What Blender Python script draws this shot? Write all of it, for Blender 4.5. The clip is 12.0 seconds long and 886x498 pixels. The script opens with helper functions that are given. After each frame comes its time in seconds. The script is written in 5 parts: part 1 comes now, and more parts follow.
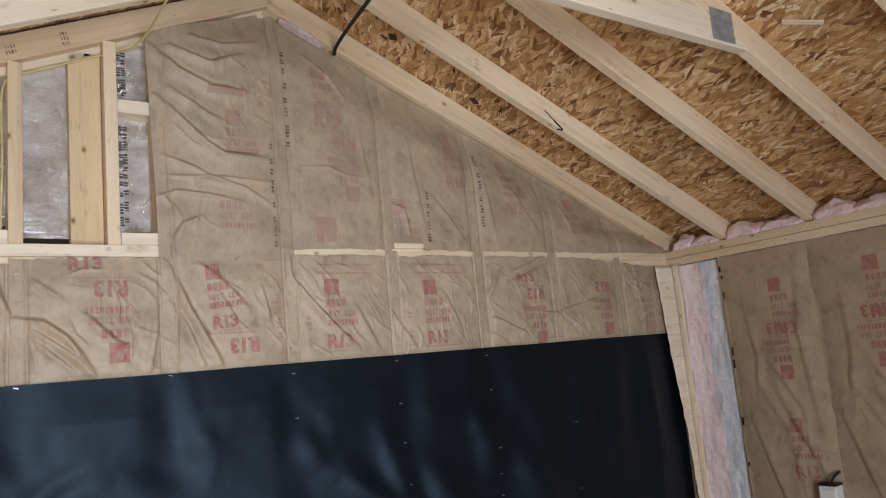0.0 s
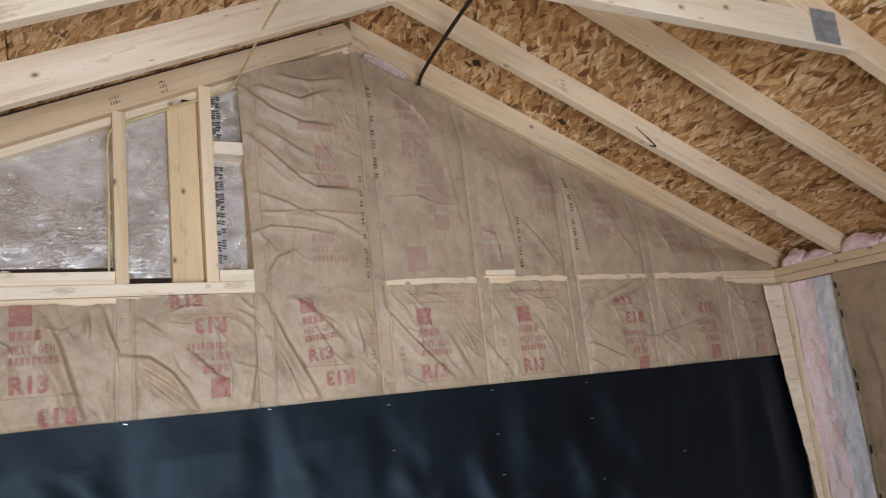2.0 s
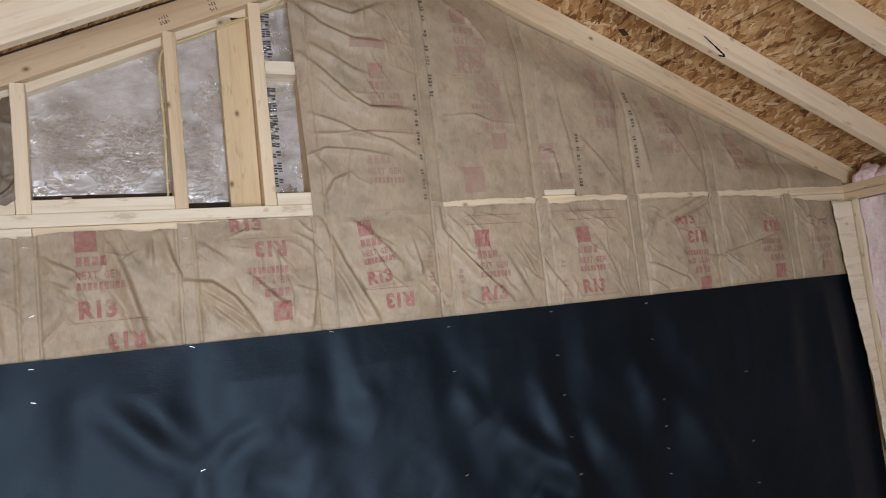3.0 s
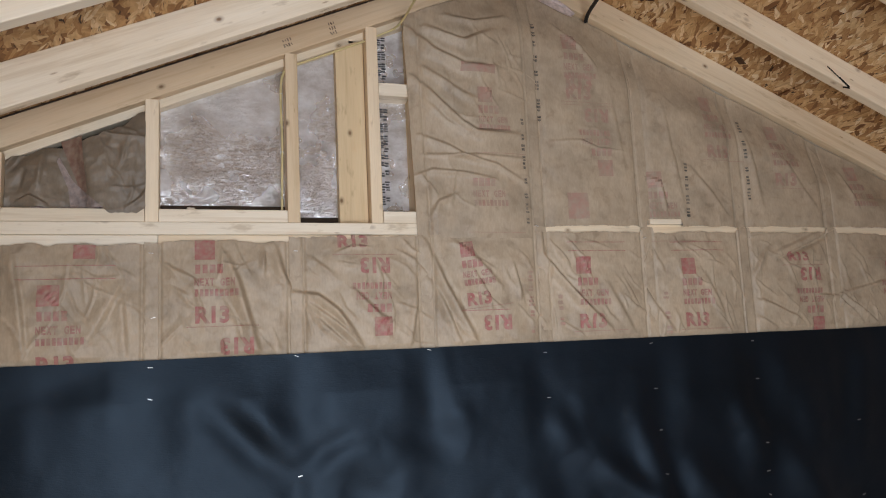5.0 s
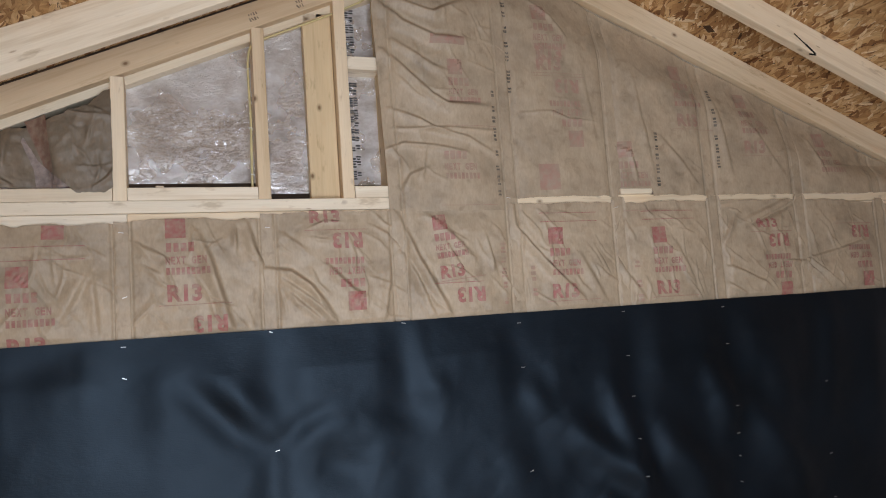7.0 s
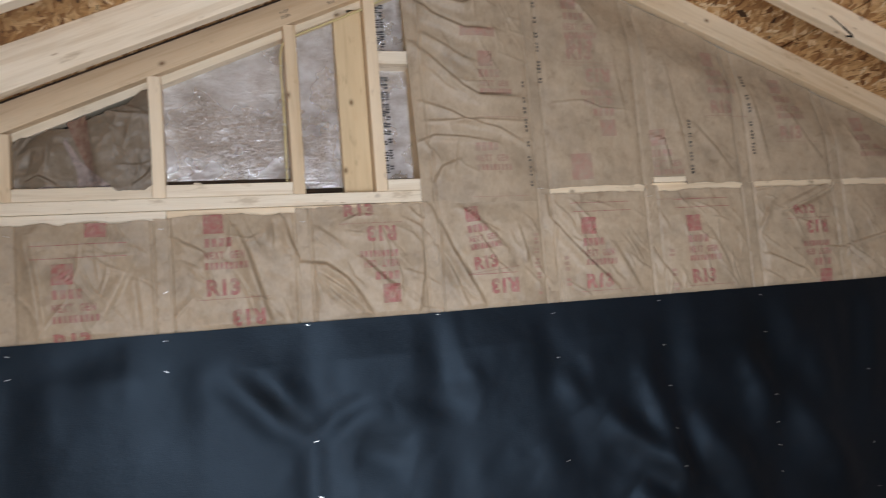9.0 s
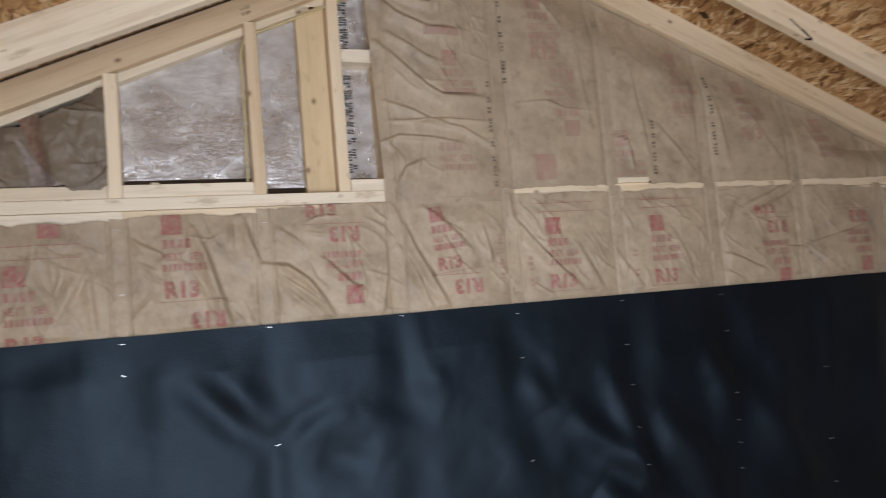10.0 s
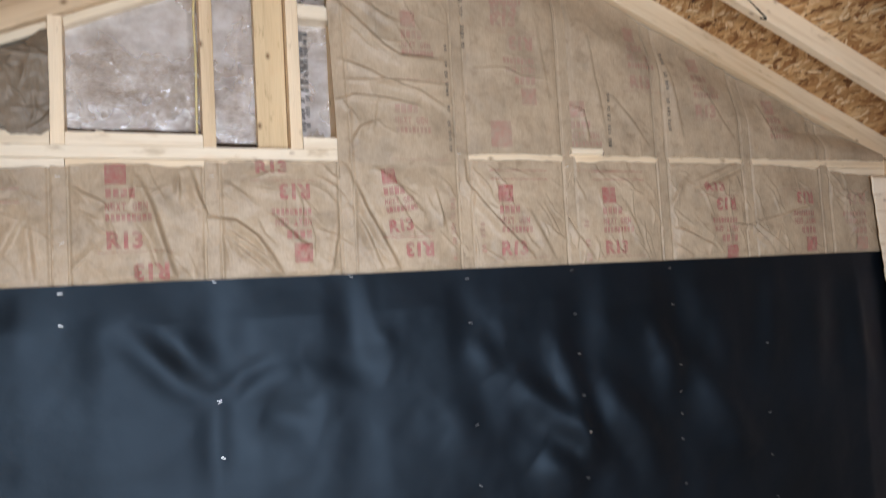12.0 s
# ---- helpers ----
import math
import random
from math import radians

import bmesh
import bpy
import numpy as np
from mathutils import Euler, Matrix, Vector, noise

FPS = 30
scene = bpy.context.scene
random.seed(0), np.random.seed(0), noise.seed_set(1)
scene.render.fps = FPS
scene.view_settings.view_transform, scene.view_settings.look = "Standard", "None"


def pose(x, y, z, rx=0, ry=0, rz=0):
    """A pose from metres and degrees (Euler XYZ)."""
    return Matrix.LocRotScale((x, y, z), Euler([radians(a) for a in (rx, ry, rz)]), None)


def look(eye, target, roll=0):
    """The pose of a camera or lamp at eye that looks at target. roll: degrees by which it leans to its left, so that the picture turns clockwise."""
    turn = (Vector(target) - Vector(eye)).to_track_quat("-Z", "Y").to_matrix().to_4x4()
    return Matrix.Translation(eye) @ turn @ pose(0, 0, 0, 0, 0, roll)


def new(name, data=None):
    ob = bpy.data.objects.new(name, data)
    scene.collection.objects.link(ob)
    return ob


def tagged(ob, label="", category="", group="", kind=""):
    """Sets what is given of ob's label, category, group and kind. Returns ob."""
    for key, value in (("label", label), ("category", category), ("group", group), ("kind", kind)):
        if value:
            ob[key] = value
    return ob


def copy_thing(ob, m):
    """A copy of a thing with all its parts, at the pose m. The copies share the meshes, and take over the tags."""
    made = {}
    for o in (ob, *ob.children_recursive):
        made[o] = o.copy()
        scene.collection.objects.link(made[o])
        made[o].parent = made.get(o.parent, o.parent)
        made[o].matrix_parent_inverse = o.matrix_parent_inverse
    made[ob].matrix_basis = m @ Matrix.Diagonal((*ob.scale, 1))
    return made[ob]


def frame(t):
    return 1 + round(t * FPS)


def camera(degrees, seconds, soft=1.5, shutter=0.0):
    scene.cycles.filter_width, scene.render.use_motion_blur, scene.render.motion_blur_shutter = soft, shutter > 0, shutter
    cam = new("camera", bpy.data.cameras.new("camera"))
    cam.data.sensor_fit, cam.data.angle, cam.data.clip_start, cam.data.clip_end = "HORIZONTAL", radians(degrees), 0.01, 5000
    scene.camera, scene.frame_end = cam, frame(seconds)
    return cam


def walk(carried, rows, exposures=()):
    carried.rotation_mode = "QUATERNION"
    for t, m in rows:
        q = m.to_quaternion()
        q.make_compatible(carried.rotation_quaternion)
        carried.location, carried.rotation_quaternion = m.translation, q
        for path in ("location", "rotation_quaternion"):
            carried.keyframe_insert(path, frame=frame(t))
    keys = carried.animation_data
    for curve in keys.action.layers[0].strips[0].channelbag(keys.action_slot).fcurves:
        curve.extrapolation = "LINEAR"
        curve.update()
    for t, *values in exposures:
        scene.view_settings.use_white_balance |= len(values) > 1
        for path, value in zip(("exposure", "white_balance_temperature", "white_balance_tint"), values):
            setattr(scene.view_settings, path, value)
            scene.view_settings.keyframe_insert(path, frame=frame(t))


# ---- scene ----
cam = camera(61.0, 12.0, 1.05, 0.4)
PATH = [
    (0, (-0.641, -2.371, 1.691), (0.511, -0.764, 1.996), -5.4),
    (0.5, (-0.632, -2.38, 1.699), (0.513, -0.777, 2.044), -6.7),
    (1, (-0.622, -2.392, 1.718), (0.435, -0.741, 2.116), -6.1),
    (1.5, (-0.621, -2.395, 1.724), (0.356, -0.697, 2.127), -6.1),
    (2, (-0.609, -2.347, 1.706), (0.328, -0.624, 2.099), -6.3),
    (2.5, (-0.617, -2.293, 1.721), (0.252, -0.506, 1.946), -6.3),
    (2.7, (-0.627, -2.274, 1.721), (0.222, -0.474, 1.92), -6.3),
    (4.3, (-0.658, -2.302, 1.744), (0.063, -0.452, 1.987), -4.0),
    (4.5, (-0.668, -2.295, 1.749), (-0.007, -0.428, 2.022), -2.6),
    (5, (-0.667, -2.286, 1.738), (-0.063, -0.397, 2.001), -2.7),
    (5.5, (-0.657, -2.284, 1.732), (-0.05, -0.391, 1.952), -2.9),
    (6, (-0.652, -2.285, 1.729), (-0.007, -0.402, 1.922), -3.2),
    (6.5, (-0.645, -2.292, 1.732), (0.014, -0.412, 1.915), -3.8),
    (7, (-0.645, -2.303, 1.736), (0.006, -0.421, 1.925), -4.0),
    (8.8, (-0.641, -2.297, 1.718), (-0.017, -0.407, 1.908), -4.9),
    (9, (-0.656, -2.311, 1.725), (-0.084, -0.403, 1.907), -4.7),
    (9.3, (-0.676, -2.296, 1.719), (-0.229, -0.356, 1.908), -4.4),
    (9.5, (-0.679, -2.297, 1.716), (-0.287, -0.345, 1.912), -4.2),
    (9.7, (-0.655, -2.296, 1.725), (-0.188, -0.36, 1.911), -4.6),
    (10, (-0.632, -2.306, 1.744), (0.015, -0.42, 1.905), -4.9),
    (10.5, (-0.622, -2.307, 1.741), (0.162, -0.475, 1.909), -5.3),
    (11, (-0.611, -2.311, 1.735), (0.155, -0.472, 1.918), -5.1),
    (11.5, (-0.62, -2.313, 1.733), (0.137, -0.474, 1.938), -4.4),
    (11.8, (-0.609, -2.308, 1.679), (0.136, -0.464, 1.894), -3.9),
    (11.9, (-0.598, -2.304, 1.669), (0.136, -0.453, 1.847), -3.6),
    (12, (-0.595, -2.305, 1.665), (0.141, -0.45, 1.785), -3.2),
]
walk(cam, [(t, look(eye, target, roll)) for t, eye, target, roll in PATH], [(0, -0.30), (1.0, -0.26), (2.5, -0.30), (4.5, -0.44), (10.0, -0.40), (11.5, -0.32), (12.0, 0.02)])

# ---------------------------------------------------------------- world and light
world = bpy.data.worlds.new("sky")
world.use_nodes = True
scene.world = world
wn = world.node_tree
sky = wn.nodes.new("ShaderNodeTexSky")
sky.sky_type = "NISHITA"
sky.sun_disc = False
sky.sun_elevation = radians(35)
sky.sun_rotation = radians(168)
wn.links.new(sky.outputs["Color"], wn.nodes["Background"].inputs["Color"])
wn.nodes["Background"].inputs["Strength"].default_value = 0.12

DOOR_X0, DOOR_X1, DOOR_Z = -1.12, 0.30, 2.03      # open doorway behind the camera
BACK_Y = -3.7


def daylight(name, centre, target, width, height, watts, colour, spread):
    data = bpy.data.lights.new(name, "AREA")
    data.shape, data.size, data.size_y = "RECTANGLE", width, height
    data.energy, data.color, data.spread = watts, colour, radians(spread)
    ob = new(name, data)
    ob.matrix_world = look(centre, target)
    return ob


daylight("doorway_daylight", (-0.41, BACK_Y + 0.02, 1.02), (0.32, 0, 1.45), 1.38, 1.95, 62.0, (0.835, 0.90, 1.0), 108)
sun = new("sun", bpy.data.lights.new("sun", "SUN"))
sun.data.energy, sun.data.angle, sun.data.color = 4.0, radians(0.6), (1.0, 0.95, 0.87)
sun.matrix_world = look((1.3, -6.0, 4.3), (0, 0, 0))

# ---------------------------------------------------------------- sizes
S = 0.4064            # stud spacing
H = 2.14              # top of the wall plates
XR, XL = 2.40, -1.655  # faces of the side walls
AX, AZ, SL = 0.385, 3.010, 0.424   # underside of the rafters at the ridge, and their slope
ALONG = math.hypot(1, SL)


def under(x):
    """Height of the rafters' underside."""
    return AZ - SL * np.abs(np.asarray(x, float) - AX)


# ---------------------------------------------------------------- materials
def nodes_of(name):
    m = bpy.data.materials.new(name)
    m.use_nodes = True
    nt = m.node_tree
    return m, nt, nt.nodes["Principled BSDF"]


def node(nt, kind, **inputs):
    n = nt.nodes.new(kind)
    for k, v in inputs.items():
        n.inputs[k.replace("_", " ")].default_value = v
    return n


def ramp(nt, source, stops):
    r = nt.nodes.new("ShaderNodeValToRGB")
    e = r.color_ramp.elements
    while len(e) < len(stops):
        e.new(0.5)
    for el, (p, c) in zip(e, stops):
        el.position, el.color = p, (*c, 1)
    nt.links.new(source, r.inputs["Fac"])
    return r


def mix(nt, kind, fac, a, b):
    n = nt.nodes.new("ShaderNodeMix")
    n.data_type, n.blend_type = "RGBA", kind
    for sock, v in ((n.inputs[0], fac), (n.inputs[6], a), (n.inputs[7], b)):
        if hasattr(v, "is_linked"):
            nt.links.new(v, sock)
        else:
            sock.default_value = (*v, 1) if isinstance(v, tuple) else v
    return n.outputs[2]


def coords(nt, scale=(1, 1, 1), rot=(0, 0, 0), loc=(0, 0, 0), vary=False):
    tc = nt.nodes.new("ShaderNodeTexCoord")
    mp = nt.nodes.new("ShaderNodeMapping")
    mp.inputs["Scale"].default_value, mp.inputs["Rotation"].default_value = scale, rot
    mp.inputs["Location"].default_value = loc
    out = tc.outputs["Object"]
    if vary:
        oi = nt.nodes.new("ShaderNodeObjectInfo")
        mul = nt.nodes.new("ShaderNodeMath")
        mul.operation = "MULTIPLY"
        mul.inputs[1].default_value = 37.0
        nt.links.new(oi.outputs["Random"], mul.inputs[0])
        add = nt.nodes.new("ShaderNodeVectorMath")
        nt.links.new(out, add.inputs[0])
        nt.links.new(mul.outputs[0], add.inputs[1])
        out = add.outputs[0]
    nt.links.new(out, mp.inputs["Vector"])
    return mp.outputs["Vector"]


def linked(nt, n, vector):
    nt.links.new(vector, n.inputs["Vector"])
    return n


def bumped(nt, bsdf, height, strength, distance):
    b = node(nt, "ShaderNodeBump", Strength=strength, Distance=distance)
    nt.links.new(height, b.inputs["Height"])
    nt.links.new(b.outputs["Normal"], bsdf.inputs["Normal"])
    return b


def wood(name, dark, light, knots=1.0, rough=0.6):
    """Sawn pine: long grain along the local x axis, rings, knots, a tone of its own for each piece."""
    m, nt, b = nodes_of(name)
    grain = linked(nt, node(nt, "ShaderNodeTexNoise", Scale=1.0, Detail=5.0, Roughness=0.6, Distortion=0.3), coords(nt, (2.2, 45, 45), vary=True))
    broad = linked(nt, node(nt, "ShaderNodeTexNoise", Scale=1.0, Detail=2.0), coords(nt, (1.3, 9, 9), vary=True))
    fine = linked(nt, node(nt, "ShaderNodeTexNoise", Scale=1.0, Detail=3.0), coords(nt, (14, 260, 260), vary=True))
    wide = ramp(nt, broad.outputs["Fac"], [(0.34, (0, 0, 0)), (0.66, (1, 1, 1))])
    tone = mix(nt, "MIX", wide.outputs["Color"], dark, light)
    streak = ramp(nt, grain.outputs["Fac"], [(0.30, (0.70, 0.60, 0.48)), (0.50, (1, 1, 1)), (0.75, (1.0, 0.95, 0.88))])
    col = mix(nt, "MULTIPLY", 0.5, tone, streak.outputs["Color"])
    fr = ramp(nt, fine.outputs["Fac"], [(0.3, (0.86, 0.84, 0.8)), (0.6, (1, 1, 1))])
    col = mix(nt, "MULTIPLY", 0.35, col, fr.outputs["Color"])
    # handling dirt and damp marks, and a blush of pink heartwood
    smudge = linked(nt, node(nt, "ShaderNodeTexNoise", Scale=1.0, Detail=4.0, Roughness=0.65), coords(nt, (7, 24, 24), vary=True))
    marks = ramp(nt, smudge.outputs["Fac"], [(0.30, (0.66, 0.60, 0.53)), (0.40, (1, 1, 1)), (0.62, (1, 1, 1)), (0.74, (1.0, 0.91, 0.86))])
    col = mix(nt, "MULTIPLY", 0.75, col, marks.outputs["Color"])
    dents = linked(nt, node(nt, "ShaderNodeTexVoronoi", Scale=1.0, Randomness=1.0), coords(nt, (6, 25, 25), vary=True))
    nicks = ramp(nt, dents.outputs["Distance"], [(0.0, (0.30, 0.20, 0.13)), (0.04, (0.55, 0.45, 0.35)), (0.075, (1, 1, 1))])
    col = mix(nt, "MULTIPLY", 0.7, col, nicks.outputs["Color"])
    kn = linked(nt, node(nt, "ShaderNodeTexVoronoi", Scale=1.0, Randomness=1.0), coords(nt, (13, 20, 20), vary=True))
    spot = ramp(nt, kn.outputs["Distance"], [(0.0, (1, 1, 1)), (0.07, (0.8, 0.8, 0.8)), (0.12, (0.35, 0.35, 0.35)), (0.22, (0, 0, 0))])
    pick = nt.nodes.new("ShaderNodeSeparateColor")
    nt.links.new(kn.outputs["Color"], pick.inputs[0])
    chance = nt.nodes.new("ShaderNodeMath")
    chance.operation = "GREATER_THAN"
    chance.inputs[1].default_value = 1.0 - 0.17 * knots
    nt.links.new(pick.outputs[0], chance.inputs[0])
    both = nt.nodes.new("ShaderNodeMath")
    both.operation = "MULTIPLY"
    nt.links.new(spot.outputs["Color"], both.inputs[0])
    nt.links.new(chance.outputs[0], both.inputs[1])
    col = mix(nt, "MIX", both.outputs[0], col, (0.17, 0.085, 0.035))
    oi = nt.nodes.new("ShaderNodeObjectInfo")
    each = ramp(nt, oi.outputs["Random"], [(0.0, (0.86, 0.82, 0.76)), (1.0, (1.04, 1.02, 1.0))])
    col = mix(nt, "MULTIPLY", 1.0, col, each.outputs["Color"])
    nt.links.new(col, b.inputs["Base Color"])
    b.inputs["Roughness"].default_value = rough
    b.inputs["Specular IOR Level"].default_value = 0.3
    bumped(nt, b, grain.outputs["Fac"], 0.25, 0.002)
    return m


def strand_board(name):
    """Oriented strand board: layers of flat wood strands of many tones, mostly along the ridge."""
    m, nt, b = nodes_of(name)
    col = height = None
    layers = [((38, 6.2, 9), 0.02, 0.0), ((32, 7.5, 10), -0.34, 3.1), ((28, 6.0, 8), 0.16, 7.7), ((50, 9, 12), -0.14, 12.3), ((38, 11, 9), -0.75, 17.9), ((62, 11, 14), 0.08, 23.3), ((84, 21, 14), 0.5, 31.1)]
    for i, (sc, turn, off) in enumerate(layers):
        warp = linked(nt, node(nt, "ShaderNodeTexNoise", Scale=7.0, Detail=3.0), coords(nt, loc=(off, 0, 0)))
        base = coords(nt, (1, 1, 1), (0, 0, turn), (off, off * 0.7, 0))
        blend = nt.nodes.new("ShaderNodeVectorMath")
        blend.operation = "MULTIPLY_ADD"
        nt.links.new(warp.outputs["Color"], blend.inputs[0])
        blend.inputs[1].default_value = (0.06, 0.11, 0.0)
        nt.links.new(base, blend.inputs[2])
        sc_n = nt.nodes.new("ShaderNodeVectorMath")
        sc_n.operation = "MULTIPLY"
        nt.links.new(blend.outputs[0], sc_n.inputs[0])
        sc_n.inputs[1].default_value = sc
        v = linked(nt, node(nt, "ShaderNodeTexVoronoi", Scale=1.0, Randomness=1.0), sc_n.outputs[0])
        sep = nt.nodes.new("ShaderNodeSeparateColor")
        nt.links.new(v.outputs["Color"], sep.inputs[0])
        tone = ramp(nt, sep.outputs[0], [(0.0, (0.19, 0.082, 0.030)), (0.14, (0.42, 0.225, 0.092)), (0.55, (0.64, 0.405, 0.19)), (0.86, (0.78, 0.56, 0.315)), (1.0, (0.92, 0.77, 0.54))])
        grain = linked(nt, node(nt, "ShaderNodeTexNoise", Scale=1.0, Detail=3.0), sc_n.outputs[0])
        grain.inputs["Scale"].default_value = 2.2
        gr = ramp(nt, grain.outputs["Fac"], [(0.3, (0.66, 0.58, 0.5)), (0.6, (1, 1, 1))])
        layer = mix(nt, "MULTIPLY", 0.75, tone.outputs["Color"], gr.outputs["Color"])
        edge = ramp(nt, v.outputs["Distance"], [(0.0, (1, 1, 1)), (0.5, (1, 1, 1)), (0.9, (0.5, 0.44, 0.4))])
        layer = mix(nt, "MULTIPLY", 0.28, layer, edge.outputs["Color"])
        if col is None:
            col, height = layer, sep.outputs[1]
            continue
        keep = nt.nodes.new("ShaderNodeMath")
        keep.operation = "GREATER_THAN"
        keep.inputs[1].default_value = 0.60
        nt.links.new(sep.outputs[2], keep.inputs[0])
        col = mix(nt, "MIX", keep.outputs[0], col, layer)
        hm = nt.nodes.new("ShaderNodeMix")
        nt.links.new(keep.outputs[0], hm.inputs[0])
        nt.links.new(height, hm.inputs[2])
        nt.links.new(sep.outputs[1], hm.inputs[3])
        height = hm.outputs[0]
    big = linked(nt, node(nt, "ShaderNodeTexNoise", Scale=2.2, Detail=3.0), coords(nt))
    bigr = ramp(nt, big.outputs["Fac"], [(0.3, (0.80, 0.76, 0.72)), (0.7, (1.10, 1.07, 1.03))])
    col = mix(nt, "MULTIPLY", 0.8, col, bigr.outputs["Color"])
    gap = linked(nt, node(nt, "ShaderNodeTexNoise", Scale=1.0, Detail=5.0, Roughness=0.62, Distortion=0.5), coords(nt, (80, 20, 10), (0, 0, -0.12)))
    gaps = ramp(nt, gap.outputs["Fac"], [(0.0, (1, 1, 1)), (0.335, (1, 1, 1)), (0.378, (0, 0, 0))])
    col = mix(nt, "MIX", gaps.outputs["Color"], col, (0.055, 0.028, 0.013))
    nt.links.new(col, b.inputs["Base Color"])
    b.inputs["Roughness"].default_value = 0.62
    b.inputs["Specular IOR Level"].default_value = 0.3
    bumped(nt, b, height, 0.9, 0.0035)
    return m


def kraft(name, tone):
    """Brown kraft paper with asphalt mottling and fine creases."""
    m, nt, b = nodes_of(name)
    n1 = linked(nt, node(nt, "ShaderNodeTexNoise", Scale=7.0, Detail=5.0, Roughness=0.6), coords(nt, vary=True))
    n2 = linked(nt, node(nt, "ShaderNodeTexNoise", Scale=1.0, Detail=3.0), coords(nt, (160, 160, 60), vary=True))
    n3 = linked(nt, node(nt, "ShaderNodeTexNoise", Scale=28.0, Detail=4.0, Distortion=0.6), coords(nt, vary=True))
    c = ramp(nt, n1.outputs["Fac"], [(0.25, tuple(0.72 * v for v in tone)), (0.5, tone), (0.8, tuple(1.18 * v for v in tone))])
    f = ramp(nt, n2.outputs["Fac"], [(0.3, (0.84, 0.82, 0.8)), (0.65, (1, 1, 1))])
    col = mix(nt, "MULTIPLY", 0.7, c.outputs["Color"], f.outputs["Color"])
    sp = ramp(nt, n3.outputs["Fac"], [(0.28, (0.72, 0.68, 0.64)), (0.42, (1, 1, 1))])
    col = mix(nt, "MULTIPLY", 0.6, col, sp.outputs["Color"])
    nt.links.new(col, b.inputs["Base Color"])
    b.inputs["Roughness"].default_value = 0.56
    b.inputs["Specular IOR Level"].default_value = 0.65
    crease = linked(nt, node(nt, "ShaderNodeTexNoise", Scale=13.0, Detail=5.0, Roughness=0.55, Distortion=1.0), coords(nt, (1, 1, 0.8), vary=True))
    # folded facets: the paper breaks along fine lines
    facet = linked(nt, node(nt, "ShaderNodeTexVoronoi", Scale=17.0, Randomness=1.0), coords(nt, (1.2, 1.2, 0.7), (0, 0.5, 0), vary=True))
    both = nt.nodes.new("ShaderNodeMath")
    both.operation = "MULTIPLY_ADD"
    nt.links.new(facet.outputs["Distance"], both.inputs[0])
    both.inputs[1].default_value = 0.35
    nt.links.new(crease.outputs["Fac"], both.inputs[2])
    bumped(nt, b, both.outputs[0], 0.26, 0.007)
    return m


def ink(name, colour, wear):
    """Faded print: patchy colour that lets some of the paper's brown through."""
    m, nt, b = nodes_of(name)
    n1 = linked(nt, node(nt, "ShaderNodeTexNoise", Scale=55.0, Detail=4.0), coords(nt, vary=True))
    f = ramp(nt, n1.outputs["Fac"], [(0.35, (0, 0, 0)), (0.7, (1, 1, 1))])
    scaled = nt.nodes.new("ShaderNodeMath")
    scaled.operation = "MULTIPLY"
    scaled.inputs[1].default_value = wear
    nt.links.new(f.outputs["Color"], scaled.inputs[0])
    col = mix(nt, "MIX", scaled.outputs[0], colour, (0.36, 0.285, 0.21))
    nt.links.new(col, b.inputs["Base Color"])
    b.inputs["Roughness"].default_value = 0.58
    b.inputs["Specular IOR Level"].default_value = 0.5
    return m


def felt_paper():
    m, nt, b = nodes_of("black building paper")
    n1 = linked(nt, node(nt, "ShaderNodeTexNoise", Scale=3.0, Detail=4.0), coords(nt))
    n2 = linked(nt, node(nt, "ShaderNodeTexNoise", Scale=1.0, Detail=3.0), coords(nt, (60, 60, 420)))
    c = ramp(nt, n1.outputs["Fac"], [(0.3, (0.0016, 0.0022, 0.0036)), (0.7, (0.0036, 0.0048, 0.0076))])
    f = ramp(nt, n2.outputs["Fac"], [(0.3, (0.75, 0.75, 0.78)), (0.7, (1.15, 1.15, 1.15))])
    nt.links.new(mix(nt, "MULTIPLY", 0.8, c.outputs["Color"], f.outputs["Color"]), b.inputs["Base Color"])
    rr = ramp(nt, n1.outputs["Fac"], [(0.2, (0.44, 0.44, 0.44)), (0.8, (0.57, 0.57, 0.57))])
    nt.links.new(rr.outputs["Color"], b.inputs["Roughness"])
    b.inputs["Specular IOR Level"].default_value = 0.36
    # Blue of the sky's sheen, put into the paper's specular tint.
    b.inputs["Specular Tint"].default_value = (0.55, 0.76, 1.0, 1)
    weave = linked(nt, node(nt, "ShaderNodeTexNoise", Scale=75.0, Detail=4.0, Roughness=0.7), coords(nt))
    nap = nt.nodes.new("ShaderNodeMath")
    nap.operation = "ADD"
    nt.links.new(n2.outputs["Fac"], nap.inputs[0])
    nt.links.new(weave.outputs["Fac"], nap.inputs[1])
    bumped(nt, b, nap.outputs[0], 0.3, 0.0013)
    return m


